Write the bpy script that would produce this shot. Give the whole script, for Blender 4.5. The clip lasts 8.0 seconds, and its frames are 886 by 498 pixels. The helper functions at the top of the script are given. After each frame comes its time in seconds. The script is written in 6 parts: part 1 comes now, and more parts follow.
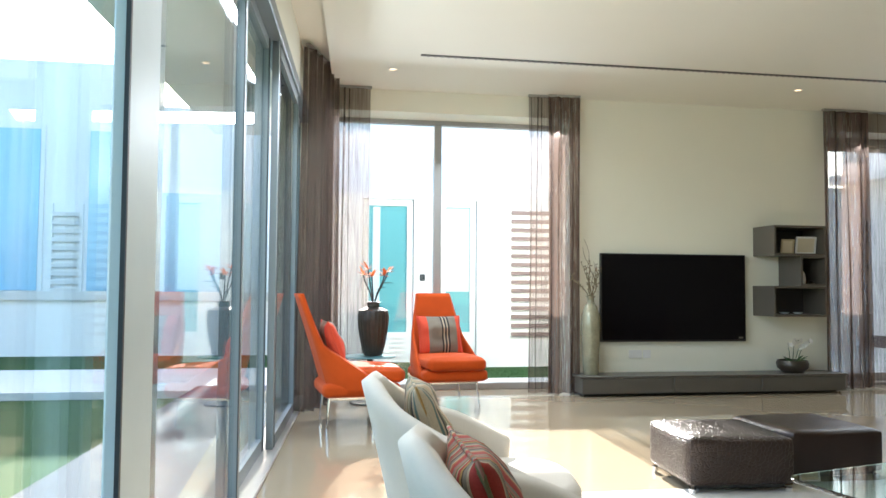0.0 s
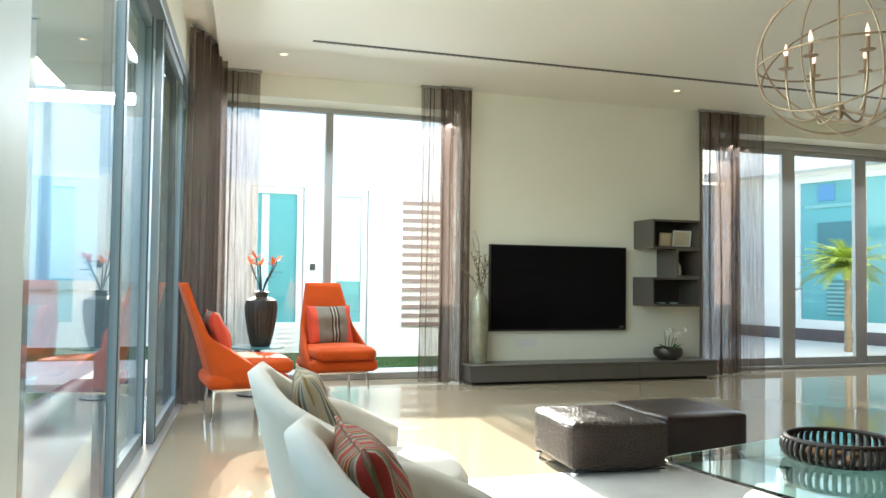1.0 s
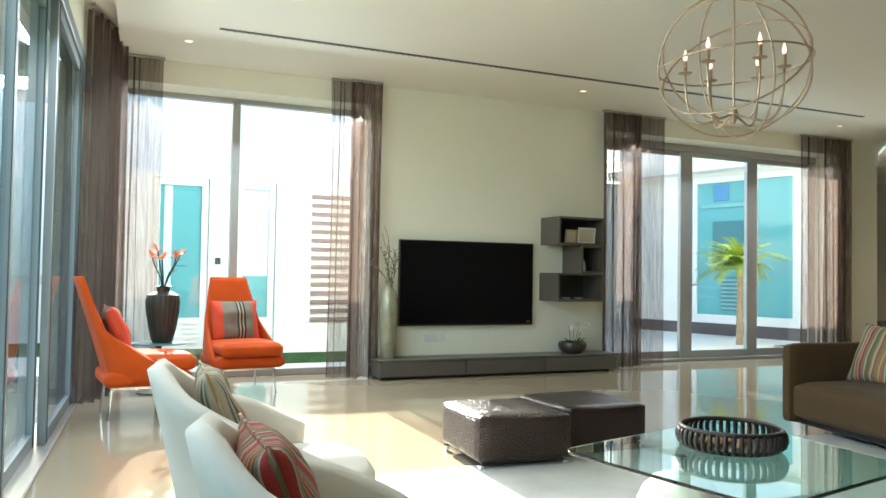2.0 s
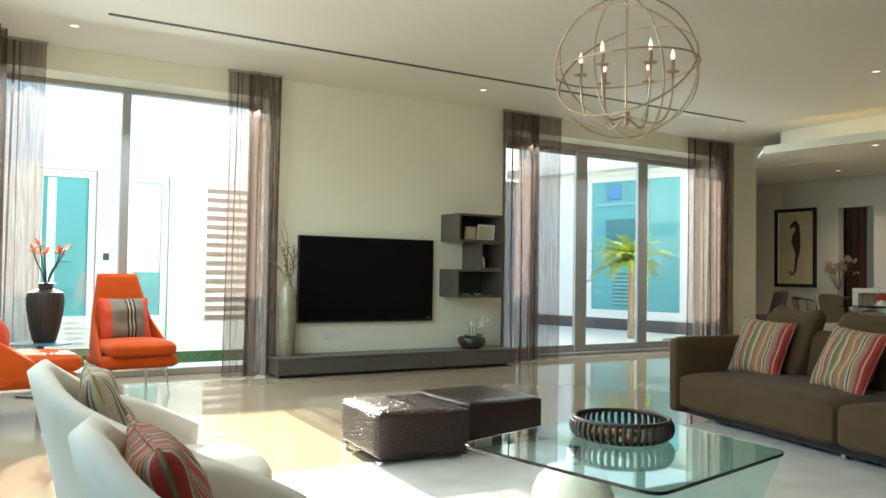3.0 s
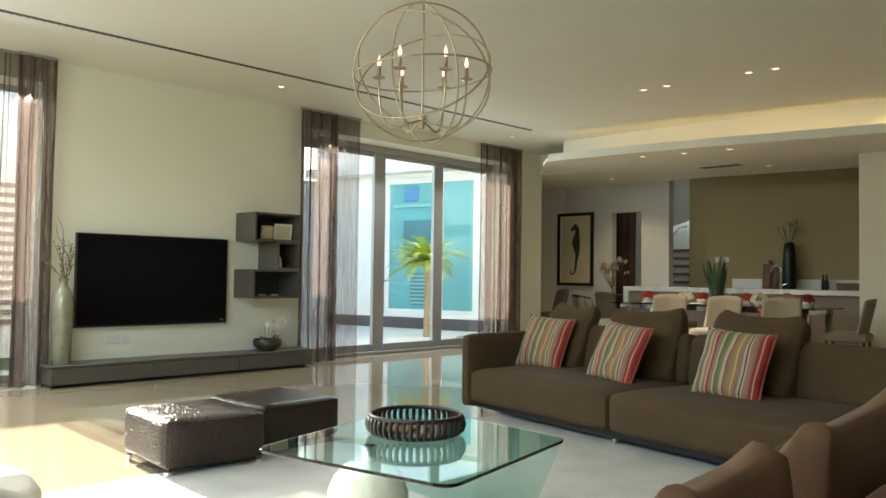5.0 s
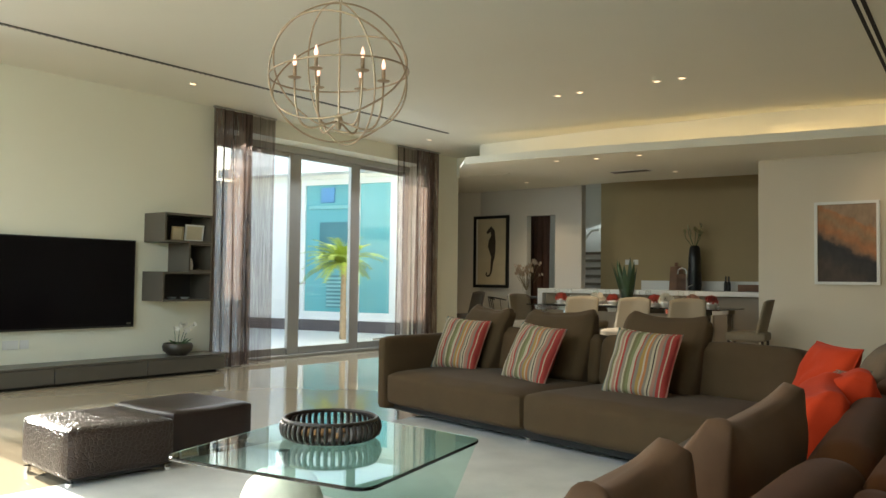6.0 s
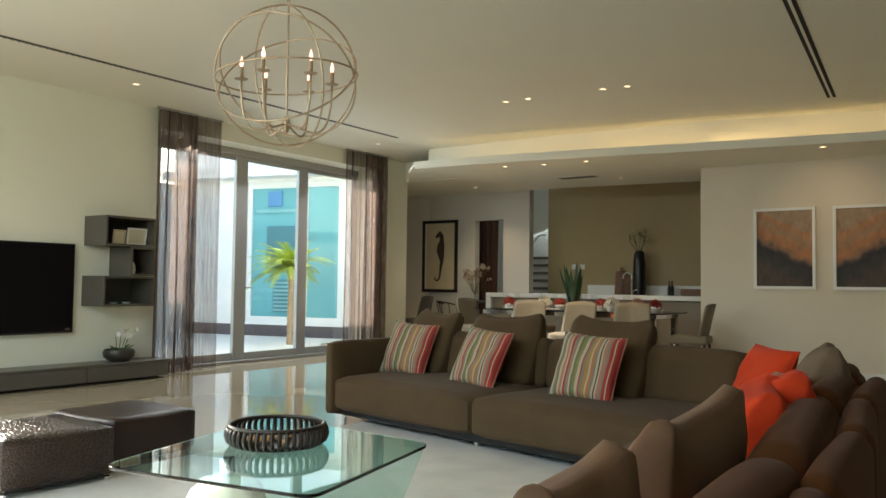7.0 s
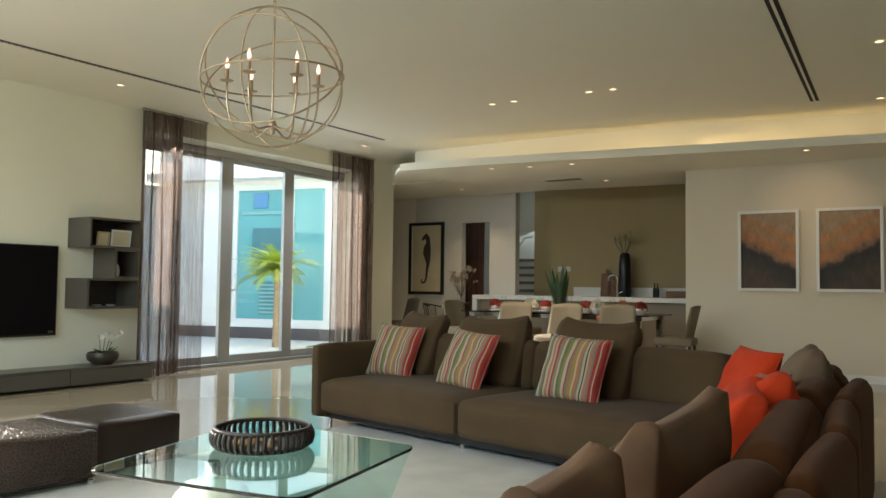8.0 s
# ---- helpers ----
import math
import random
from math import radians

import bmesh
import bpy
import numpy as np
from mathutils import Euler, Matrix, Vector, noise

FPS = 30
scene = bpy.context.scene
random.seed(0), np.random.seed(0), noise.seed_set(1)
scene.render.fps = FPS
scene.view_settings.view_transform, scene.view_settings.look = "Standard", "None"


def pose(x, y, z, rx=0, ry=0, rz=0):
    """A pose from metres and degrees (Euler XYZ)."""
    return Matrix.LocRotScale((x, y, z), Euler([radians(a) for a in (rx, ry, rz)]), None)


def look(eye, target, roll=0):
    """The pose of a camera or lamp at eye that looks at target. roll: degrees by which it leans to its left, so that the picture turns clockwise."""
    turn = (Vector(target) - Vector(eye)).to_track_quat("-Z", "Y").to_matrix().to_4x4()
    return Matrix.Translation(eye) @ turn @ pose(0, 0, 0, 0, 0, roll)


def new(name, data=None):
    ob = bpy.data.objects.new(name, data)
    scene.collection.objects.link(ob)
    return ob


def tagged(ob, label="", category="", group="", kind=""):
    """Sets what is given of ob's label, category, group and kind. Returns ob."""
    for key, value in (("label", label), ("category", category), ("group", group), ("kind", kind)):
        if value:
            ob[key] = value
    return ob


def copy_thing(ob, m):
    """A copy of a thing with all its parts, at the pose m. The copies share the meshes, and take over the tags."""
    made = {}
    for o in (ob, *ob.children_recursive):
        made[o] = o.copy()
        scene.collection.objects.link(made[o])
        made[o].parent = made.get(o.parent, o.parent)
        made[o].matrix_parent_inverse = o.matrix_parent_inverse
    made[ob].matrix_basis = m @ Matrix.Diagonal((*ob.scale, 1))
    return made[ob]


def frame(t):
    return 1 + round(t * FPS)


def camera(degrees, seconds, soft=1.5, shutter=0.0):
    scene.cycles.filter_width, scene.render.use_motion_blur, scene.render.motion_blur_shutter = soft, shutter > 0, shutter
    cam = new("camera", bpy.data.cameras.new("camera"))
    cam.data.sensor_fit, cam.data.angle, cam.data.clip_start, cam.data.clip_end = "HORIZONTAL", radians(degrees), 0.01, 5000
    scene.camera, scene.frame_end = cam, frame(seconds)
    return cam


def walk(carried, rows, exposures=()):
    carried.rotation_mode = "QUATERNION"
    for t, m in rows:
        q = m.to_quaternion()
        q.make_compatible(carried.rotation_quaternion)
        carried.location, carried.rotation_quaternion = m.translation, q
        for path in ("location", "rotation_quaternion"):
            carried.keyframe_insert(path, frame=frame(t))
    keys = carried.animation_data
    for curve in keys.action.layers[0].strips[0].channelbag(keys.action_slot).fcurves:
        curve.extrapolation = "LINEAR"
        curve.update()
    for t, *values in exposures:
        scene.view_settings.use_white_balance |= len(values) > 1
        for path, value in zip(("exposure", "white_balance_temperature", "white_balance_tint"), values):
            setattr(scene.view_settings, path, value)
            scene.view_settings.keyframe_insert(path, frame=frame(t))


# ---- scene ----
cam = camera(58.2, 8.0)
PATH = [
    (0, pose(0.0051, 0.0296, 1.0700, 92.828, -0.412, -9.742)),
    (0.5, pose(0.0069, 0.0292, 1.0700, 92.461, -0.481, -13.322)),
    (1, pose(0.0090, 0.0286, 1.0700, 92.178, -0.680, -17.552)),
    (1.5, pose(0.0106, 0.0281, 1.0700, 92.038, -0.840, -20.768)),
    (3, pose(0.0155, 0.0257, 1.0700, 91.760, -0.900, -31.161)),
    (3.5, pose(0.0171, 0.0247, 1.0700, 91.807, -0.854, -34.668)),
    (4, pose(0.0186, 0.0236, 1.0700, 91.845, -0.873, -38.195)),
    (4.5, pose(0.0199, 0.0224, 1.0700, 91.863, -0.836, -41.591)),
    (5, pose(0.0214, 0.0210, 1.0700, 91.976, -0.767, -45.572)),
    (6.5, pose(0.0241, 0.0178, 1.0700, 92.377, -0.714, -53.605)),
    (7, pose(0.0246, 0.0171, 1.0700, 92.575, -0.707, -55.223)),
    (7.5, pose(0.0249, 0.0168, 1.0700, 92.652, -0.661, -56.009)),
    (8, pose(0.0249, 0.0167, 1.0700, 92.744, -0.684, -56.203)),
]
EXPOSURE = [(0.0, 2.72, 6200, 11), (0.5, 2.72, 6250, 7), (1.0, 2.71, 6250, 5), (1.5, 2.72, 6250, 3.5), (3.0, 2.67, 6500, 3), (4.5, 2.67, 6650, 4), (6.5, 2.67, 6700, 6), (8.0, 2.66, 6650, 7)]
walk(cam, PATH, EXPOSURE)

# ---- world and sun ----
SUN_DIR = Vector((-0.05, -1.0, -0.41)).normalized()      # the way the sunlight travels
world = bpy.data.worlds.new("sky_world")
scene.world = world
world.use_nodes = True
wn = world.node_tree.nodes
sky = wn.new("ShaderNodeTexSky")
sky.sky_type = 'NISHITA'
sky.sun_disc = False
sky.sun_elevation = radians(22.3)
sky.sun_rotation = math.atan2(-SUN_DIR.x, -SUN_DIR.y)
sky.dust_density = 2.5
wn["Background"].inputs[1].default_value = 0.15
world.node_tree.links.new(sky.outputs[0], wn["Background"].inputs[0])
sun_data = bpy.data.lights.new("sun", 'SUN')
sun_data.energy = 4.6
sun_data.angle = radians(0.6)
sun_data.color = (1.0, 0.955, 0.89)
sun = new("sun", sun_data)
sun.matrix_world = look((0, 30, 18), Vector((0, 30, 18)) + SUN_DIR)


def area_light(name, at, target, sx, sy, watts, color):
    d = bpy.data.lights.new(name, 'AREA')
    d.shape, d.size, d.size_y, d.energy, d.color = 'RECTANGLE', sx, sy, watts, color
    ob = new(name, d)
    ob.matrix_world = look(at, target)
    return ob


# sky light entering by the glazed openings
area_light("sky_light_window", (1.45, 7.80, 2.70), (1.45, 6.6, 0.4), 2.3, 0.16, 11, (0.86, 0.94, 1.0))
area_light("sky_light_door", (7.6, 7.80, 2.70), (7.6, 6.6, 0.4), 3.4, 0.16, 9, (0.86, 0.94, 1.0))
area_light("sky_light_glass_wall", (-0.14, 3.9, 2.62), (2.0, 3.8, 0.5), 4.8, 0.16, 13, (0.88, 0.95, 1.0))



# ---- materials ----
def mat(name, color, rough=0.6, metal=0.0, vary=0.06, scale=6.0, bump=0.05, fine=120.0, spec=0.5, coat=0.0, island=0.0):
    m = bpy.data.materials.new(name)
    m.use_nodes = True
    nt = m.node_tree
    n, l = nt.nodes, nt.links
    b = n["Principled BSDF"]
    b.inputs["Roughness"].default_value = rough
    b.inputs["Metallic"].default_value = metal
    b.inputs["Specular IOR Level"].default_value = spec
    b.inputs["Coat Weight"].default_value = coat
    tc = n.new("ShaderNodeTexCoord")
    n1 = n.new("ShaderNodeTexNoise")
    n1.inputs["Scale"].default_value = scale
    n1.inputs["Detail"].default_value = 5
    n2 = n.new("ShaderNodeTexNoise")
    n2.inputs["Scale"].default_value = fine
    n2.inputs["Detail"].default_value = 3
    for q in (n1, n2):
        l.new(tc.outputs["Object"], q.inputs["Vector"])
    mx = n.new("ShaderNodeMix")
    mx.data_type = 'RGBA'
    lo = [c * (1 - vary * 1.6) for c in color]
    hi = [min(1.0, c * (1 + vary * 1.6)) for c in color]
    mx.inputs[6].default_value = (*lo, 1)
    mx.inputs[7].default_value = (*hi, 1)
    add = n.new("ShaderNodeMath")
    add.operation = 'MULTIPLY_ADD'
    l.new(n2.outputs[0], add.inputs[0])
    add.inputs[1].default_value = 0.35
    l.new(n1.outputs[0], add.inputs[2])
    sub = n.new("ShaderNodeMath")
    sub.operation = 'SUBTRACT'
    l.new(add.outputs[0], sub.inputs[0])
    sub.inputs[1].default_value = 0.17
    l.new(sub.outputs[0], mx.inputs[0])
    l.new(mx.outputs[2], b.inputs["Base Color"])
    if bump:
        bp = n.new("ShaderNodeBump")
        bp.inputs["Strength"].default_value = bump
        bp.inputs["Distance"].default_value = 0.004
        l.new(n2.outputs[0], bp.inputs["Height"])
        l.new(bp.outputs[0], b.inputs["Normal"])
    return m


def node(m, kind):
    return m.node_tree.nodes.new(kind)


def weave(m, size=500.0, strength=0.3, dist=0.0006):
    """Woven relief in place of the plain noise relief."""
    l = m.node_tree.links
    b = m.node_tree.nodes["Principled BSDF"]
    tc = node(m, "ShaderNodeTexCoord")
    outs = []
    for axis in ('X', 'Y', 'Z'):
        w = node(m, "ShaderNodeTexWave")
        w.bands_direction = axis
        w.inputs["Scale"].default_value = size / 5
        w.inputs["Distortion"].default_value = 1.5
        l.new(tc.outputs["Object"], w.inputs["Vector"])
        outs.append(w.outputs[1])
    a1 = node(m, "ShaderNodeMath")
    a2 = node(m, "ShaderNodeMath")
    l.new(outs[0], a1.inputs[0])
    l.new(outs[1], a1.inputs[1])
    l.new(a1.outputs[0], a2.inputs[0])
    l.new(outs[2], a2.inputs[1])
    bp = node(m, "ShaderNodeBump")
    bp.inputs["Strength"].default_value = strength
    bp.inputs["Distance"].default_value = dist
    l.new(a2.outputs[0], bp.inputs["Height"])
    l.new(bp.outputs[0], b.inputs["Normal"])
    b.inputs["Sheen Weight"].default_value = 0.04
    return m


def stripes(name, colors, period, axis=0, rough=0.85, seed=0):
    """Woven stripes of uneven width across the local axis."""
    m = mat(name, (0.5, 0.5, 0.5), rough=rough, bump=0.0)
    n, l = m.node_tree.nodes, m.node_tree.links
    tc = node(m, "ShaderNodeTexCoord")
    sp = node(m, "ShaderNodeSeparateXYZ")
    l.new(tc.outputs["Object"], sp.inputs[0])
    dv = node(m, "ShaderNodeMath")
    dv.operation = 'MULTIPLY_ADD'
    l.new(sp.outputs[axis], dv.inputs[0])
    dv.inputs[1].default_value = 1.0 / period
    dv.inputs[2].default_value = 20.5
    fr = node(m, "ShaderNodeMath")
    fr.operation = 'FRACT'
    l.new(dv.outputs[0], fr.inputs[0])
    cr = node(m, "ShaderNodeValToRGB")
    cr.color_ramp.interpolation = 'CONSTANT'
    total = sum(w for _, w in colors)
    pos = 0.0
    els = cr.color_ramp.elements
    for i, (c, w) in enumerate(colors):
        if i < 2:
            e = els[i]
            e.position = pos
        else:
            e = els.new(pos)
        e.color = (*c, 1)
        pos += w / total
    l.new(fr.outputs[0], cr.inputs[0])
    no = node(m, "ShaderNodeTexNoise")
    no.inputs["Scale"].default_value = 260
    l.new(tc.outputs["Object"], no.inputs["Vector"])
    hs = node(m, "ShaderNodeHueSaturation")
    l.new(cr.outputs[0], hs.inputs["Color"])
    mr = node(m, "ShaderNodeMapRange")
    mr.inputs[3].default_value = 0.75
    mr.inputs[4].default_value = 1.25
    l.new(no.outputs[0], mr.inputs[0])
    l.new(mr.outputs[0], hs.inputs["Value"])
    l.new(hs.outputs[0], n["Principled BSDF"].inputs["Base Color"])
    return weave(m, 700, 0.3)


def glass_mat(name, tint=(0.9, 0.97, 0.96), ior=1.5, rough=0.0):
    m = bpy.data.materials.new(name)
    m.use_nodes = True
    n, l = m.node_tree.nodes, m.node_tree.links
    n.remove(n["Principled BSDF"])
    tr = n.new("ShaderNodeBsdfTransparent")
    tr.inputs[0].default_value = (*tint, 1)
    gl = n.new("ShaderNodeBsdfGlossy")
    gl.inputs["Roughness"].default_value = rough
    lw = n.new("ShaderNodeLayerWeight")
    pw = n.new("ShaderNodeMath")
    pw.operation = 'POWER'
    pw.inputs[1].default_value = 5.0
    l.new(lw.outputs["Facing"], pw.inputs[0])
    fr = n.new("ShaderNodeMath")
    fr.operation = 'MULTIPLY_ADD'
    fr.inputs[1].default_value = 0.9
    fr.inputs[2].default_value = 0.04
    l.new(pw.outputs[0], fr.inputs[0])
    mx = n.new("ShaderNodeMixShader")
    l.new(fr.outputs[0], mx.inputs[0])
    l.new(tr.outputs[0], mx.inputs[1])
    l.new(gl.outputs[0], mx.inputs[2])
    l.new(mx.outputs[0], n["Material Output"].inputs[0])
    return m


def sheer_mat(name, color, clear):
    m = bpy.data.materials.new(name)
    m.use_nodes = True
    n, l = m.node_tree.nodes, m.node_tree.links
    n.remove(n["Principled BSDF"])
    tr = n.new("ShaderNodeBsdfTransparent")
    tr.inputs[0].default_value = (0.94, 0.91, 0.89, 1)
    di = n.new("ShaderNodeBsdfDiffuse")
    di.inputs[0].default_value = (*color, 1)
    tl = n.new("ShaderNodeBsdfTranslucent")
    tl.inputs[0].default_value = (*color, 1)
    m1 = n.new("ShaderNodeMixShader")
    m1.inputs[0].default_value = 0.38
    l.new(di.outputs[0], m1.inputs[1])
    l.new(tl.outputs[0], m1.inputs[2])
    tc = n.new("ShaderNodeTexCoord")
    mp = n.new("ShaderNodeMapping")
    mp.inputs["Scale"].default_value = (14, 14, 0.8)
    no = n.new("ShaderNodeTexNoise")
    no.inputs["Scale"].default_value = 4
    l.new(tc.outputs["Object"], mp.inputs[0])
    l.new(mp.outputs[0], no.inputs["Vector"])
    mr = n.new("ShaderNodeMapRange")
    mr.inputs[1].default_value = 0.3
    mr.inputs[2].default_value = 0.7
    mr.inputs[3].default_value = 1 - clear - 0.1
    mr.inputs[4].default_value = 1 - clear + 0.1
    l.new(no.outputs[0], mr.inputs[0])
    m2 = n.new("ShaderNodeMixShader")
    l.new(mr.outputs[0], m2.inputs[0])
    l.new(tr.outputs[0], m2.inputs[1])
    l.new(m1.outputs[0], m2.inputs[2])
    l.new(m2.outputs[0], n["Material Output"].inputs[0])
    return m


def glow(name, color, strength):
    m = bpy.data.materials.new(name)
    m.use_nodes = True
    b = m.node_tree.nodes["Principled BSDF"]
    b.inputs["Base Color"].default_value = (0.8, 0.8, 0.8, 1)
    b.inputs["Emission Color"].default_value = (*color, 1)
    b.inputs["Emission Strength"].default_value = strength
    return m


M_WALL = mat("wall_paint", (0.865, 0.85, 0.72), 0.7, vary=0.02, scale=1.5, bump=0.06, fine=300)
M_CEIL = mat("ceiling_paint", (0.86, 0.845, 0.75), 0.75, vary=0.015, scale=1.2, bump=0.03, fine=250)
M_WARM = mat("wall_paint_warm", (0.70, 0.62, 0.50), 0.7, vary=0.02, scale=1.5, bump=0.06, fine=300)
M_GREYWALL = mat("wall_paint_grey", (0.68, 0.66, 0.63), 0.7, vary=0.02, scale=1.5, bump=0.05, fine=300)
M_OLIVE = mat("wall_olive", (0.41, 0.31, 0.165), 0.7, vary=0.04, scale=2, bump=0.05, fine=300)
M_FLOOR = mat("polished_stone_floor", (0.39, 0.315, 0.215), 0.035, vary=0.05, scale=1.1, bump=0.0, fine=40, spec=0.6)
M_ALU = mat("grey_aluminium", (0.42, 0.42, 0.41), 0.4, 0.55, vary=0.03, scale=8, bump=0.01)
M_ALU_PALE = mat("pale_aluminium", (0.62, 0.70, 0.71), 0.45, 0.05, vary=0.03, scale=8, bump=0.01)
# pale frame metal, its colour darkened so the leaves read as backlit silhouettes
M_SHADEDALU = mat("silhouetted_aluminium", (0.22, 0.26, 0.28), 0.45, 0.3, vary=0.03, scale=8, bump=0.01)
M_DARK = mat("dark_gasket", (0.03, 0.035, 0.04), 0.5, vary=0.1, bump=0.0)
M_GLASS = glass_mat("window_glass", (0.93, 0.965, 0.975))
M_GLASS_BLUE = glass_mat("blue_tinted_glass", (0.90, 0.955, 0.965))
M_SHEER = sheer_mat("taupe_sheer", (0.155, 0.108, 0.087), 0.24)
M_SHEER_THIN = sheer_mat("taupe_sheer_thin", (0.155, 0.118, 0.10), 0.46)
M_SLOT = mat("slot_black", (0.015, 0.015, 0.015), 0.8, bump=0.0)
M_WHITE = mat("white_lacquer", (0.78, 0.77, 0.74), 0.35, vary=0.02, bump=0.02)
M_CHROME = mat("chrome", (0.75, 0.75, 0.76), 0.08, 1.0, vary=0.02, bump=0.0)
M_EXT = mat("white_render_facade", (0.82, 0.80, 0.77), 0.8, vary=0.03, scale=0.8, bump=0.2, fine=80)
M_LAWN = mat("lawn_base", (0.032, 0.078, 0.021), 0.95, vary=0.08, scale=3, bump=0.15, fine=60, spec=0.1)
M_PAVE = mat("pale_paving", (0.62, 0.60, 0.56), 0.7, vary=0.05, scale=2, bump=0.1)
# terrace stone darkened in its colour to stand in for shade
M_SHADEPAVE = mat("shaded_terrace_stone", (0.15, 0.15, 0.16), 0.95, vary=0.06, scale=2, bump=0.1, spec=0.05)
M_TEAL = mat("teal_glazing", (0.14, 0.40, 0.42), 0.06, 0.0, vary=0.06, scale=1.0, bump=0.0, spec=0.8)
M_LAMP = glow("warm_lamp", (1.0, 0.66, 0.36), 0.34)


# ---- building helpers ----
def box(bm, x0, x1, y0, y1, z0, z1, m=None):
    vs = [bm.verts.new(p) for p in ((x0, y0, z0), (x1, y0, z0), (x1, y1, z0), (x0, y1, z0), (x0, y0, z1), (x1, y0, z1), (x1, y1, z1), (x0, y1, z1))]
    if m is not None:
        for v in vs:
            v.co = m @ v.co
    for f in ((3, 2, 1, 0), (4, 5, 6, 7), (0, 1, 5, 4), (1, 2, 6, 5), (2, 3, 7, 6), (3, 0, 4, 7)):
        bm.faces.new([vs[i] for i in f])
    return vs


def rbox(x0, x1, y0, y1, z0, z1, r=0.01, seg=2):
    bm = bmesh.new()
    box(bm, x0, x1, y0, y1, z0, z1)
    bmesh.ops.bevel(bm, geom=list(bm.edges), offset=r, segments=seg, profile=0.5, affect='EDGES')
    return bm


def boxes(*rows):
    bm = bmesh.new()
    for r in rows:
        box(bm, *r)
    return bm


def prism(pts, z0, z1):
    """A flat plate with the outline pts."""
    bm = bmesh.new()
    lo = [bm.verts.new((x, y, z0)) for x, y in pts]
    hi = [bm.verts.new((x, y, z1)) for x, y in pts]
    bm.faces.new(hi)
    bm.faces.new(lo[::-1])
    for i in range(len(pts)):
        j = (i + 1) % len(pts)
        bm.faces.new((lo[i], lo[j], hi[j], hi[i]))
    bmesh.ops.recalc_face_normals(bm, faces=bm.faces)
    return bm


def lathe(profile, seg=32, ripple=0, depth=0.0, close=False):
    """A turned shape from (radius, height) pairs; ripple flutes it."""
    bm = bmesh.new()
    rings = []
    for r, z in profile:
        ring = []
        for i in range(seg):
            a = 2 * math.pi * i / seg
            q = r * (1 + depth * math.cos(ripple * a)) if ripple else r
            ring.append(bm.verts.new((q * math.cos(a), q * math.sin(a), z)))
        rings.append(ring)
    for a, b in zip(rings, rings[1:]):
        for i in range(seg):
            j = (i + 1) % seg
            bm.faces.new((a[i], a[j], b[j], b[i]))
    if profile[0][0] > 1e-4:
        bm.faces.new(rings[0][::-1])
    if profile[-1][0] > 1e-4:
        bm.faces.new(rings[-1])
    bmesh.ops.remove_doubles(bm, verts=bm.verts, dist=1e-5)
    bmesh.ops.recalc_face_normals(bm, faces=bm.faces)
    return bm


def tube(bm, pts, r, seg=8, closed=False, r2=None):
    """A round bar along pts, r to r2."""
    pts = [Vector(p) for p in pts]
    n = len(pts)
    rings = []
    side = None
    for i, p in enumerate(pts):
        if closed:
            d = (pts[(i + 1) % n] - pts[i - 1]).normalized()
        else:
            d = (pts[min(i + 1, n - 1)] - pts[max(i - 1, 0)]).normalized()
        if side is None:
            side = d.orthogonal().normalized()
        side = (side - d * side.dot(d)).normalized()
        up = d.cross(side)
        q = r if r2 is None else r + (r2 - r) * i / (n - 1)
        rings.append([bm.verts.new(p + (side * math.cos(a) + up * math.sin(a)) * q) for a in [2 * math.pi * k / seg for k in range(seg)]])
    pairs = list(zip(rings, rings[1:]))
    if closed:
        pairs.append((rings[-1], rings[0]))
    for a, b in pairs:
        for k in range(seg):
            j = (k + 1) % seg
            bm.faces.new((a[k], a[j], b[j], b[k]))
    if not closed:
        bm.faces.new(rings[0][::-1])
        bm.faces.new(rings[-1])
    return bm


def rod(a, b, r, seg=10, r2=None):
    return tube(bmesh.new(), [a, b], r, seg, r2=r2)


def pillow(w, h, d, n=22, pinch=0.5, seed=0, crease=0.012, soft=0.0):
    """A stuffed cushion, w by h, d thick, standing in the local xz plane about its middle."""
    bm = bmesh.new()
    grid = {}
    for s in (1, -1):
        for i in range(n + 1):
            for j in range(n + 1):
                u, v = 2 * i / n - 1, 2 * j / n - 1
                edge = (1 - abs(u) ** 2.6) * (1 - abs(v) ** 2.6)
                t = max(edge, 0) ** pinch
                pull = 1 - 0.06 * (1 - abs(v) ** 2) * abs(u) ** 6
                pull2 = 1 - 0.06 * (1 - abs(u) ** 2) * abs(v) ** 6
                x, z = u * w / 2 * pull * (1 - soft * abs(v) ** 5), v * h / 2 * pull2 * (1 - soft * abs(u) ** 5)
                q = noise.noise(Vector((u * 1.7 + seed * 3.1, v * 1.7, s * 2.0 + seed))) * crease * 2
                q += noise.noise(Vector((u * 5 + seed, v * 3.0, s * 4.0))) * crease * 0.5
                y = s * (d / 2 * t + q * t)
                if i in (0, n) or j in (0, n):
                    key = (i, j)
                    if key not in grid:
                        grid[key] = bm.verts.new((x, 0, z))
                    grid[(s, i, j)] = grid[key]
                else:
                    grid[(s, i, j)] = bm.verts.new((x, y, z))
    for s in (1, -1):
        for i in range(n):
            for j in range(n):
                f = [grid[(s, i, j)], grid[(s, i + 1, j)], grid[(s, i + 1, j + 1)], grid[(s, i, j + 1)]]
                bm.faces.new(f if s < 0 else f[::-1])
    bmesh.ops.recalc_face_normals(bm, faces=bm.faces)
    return bm


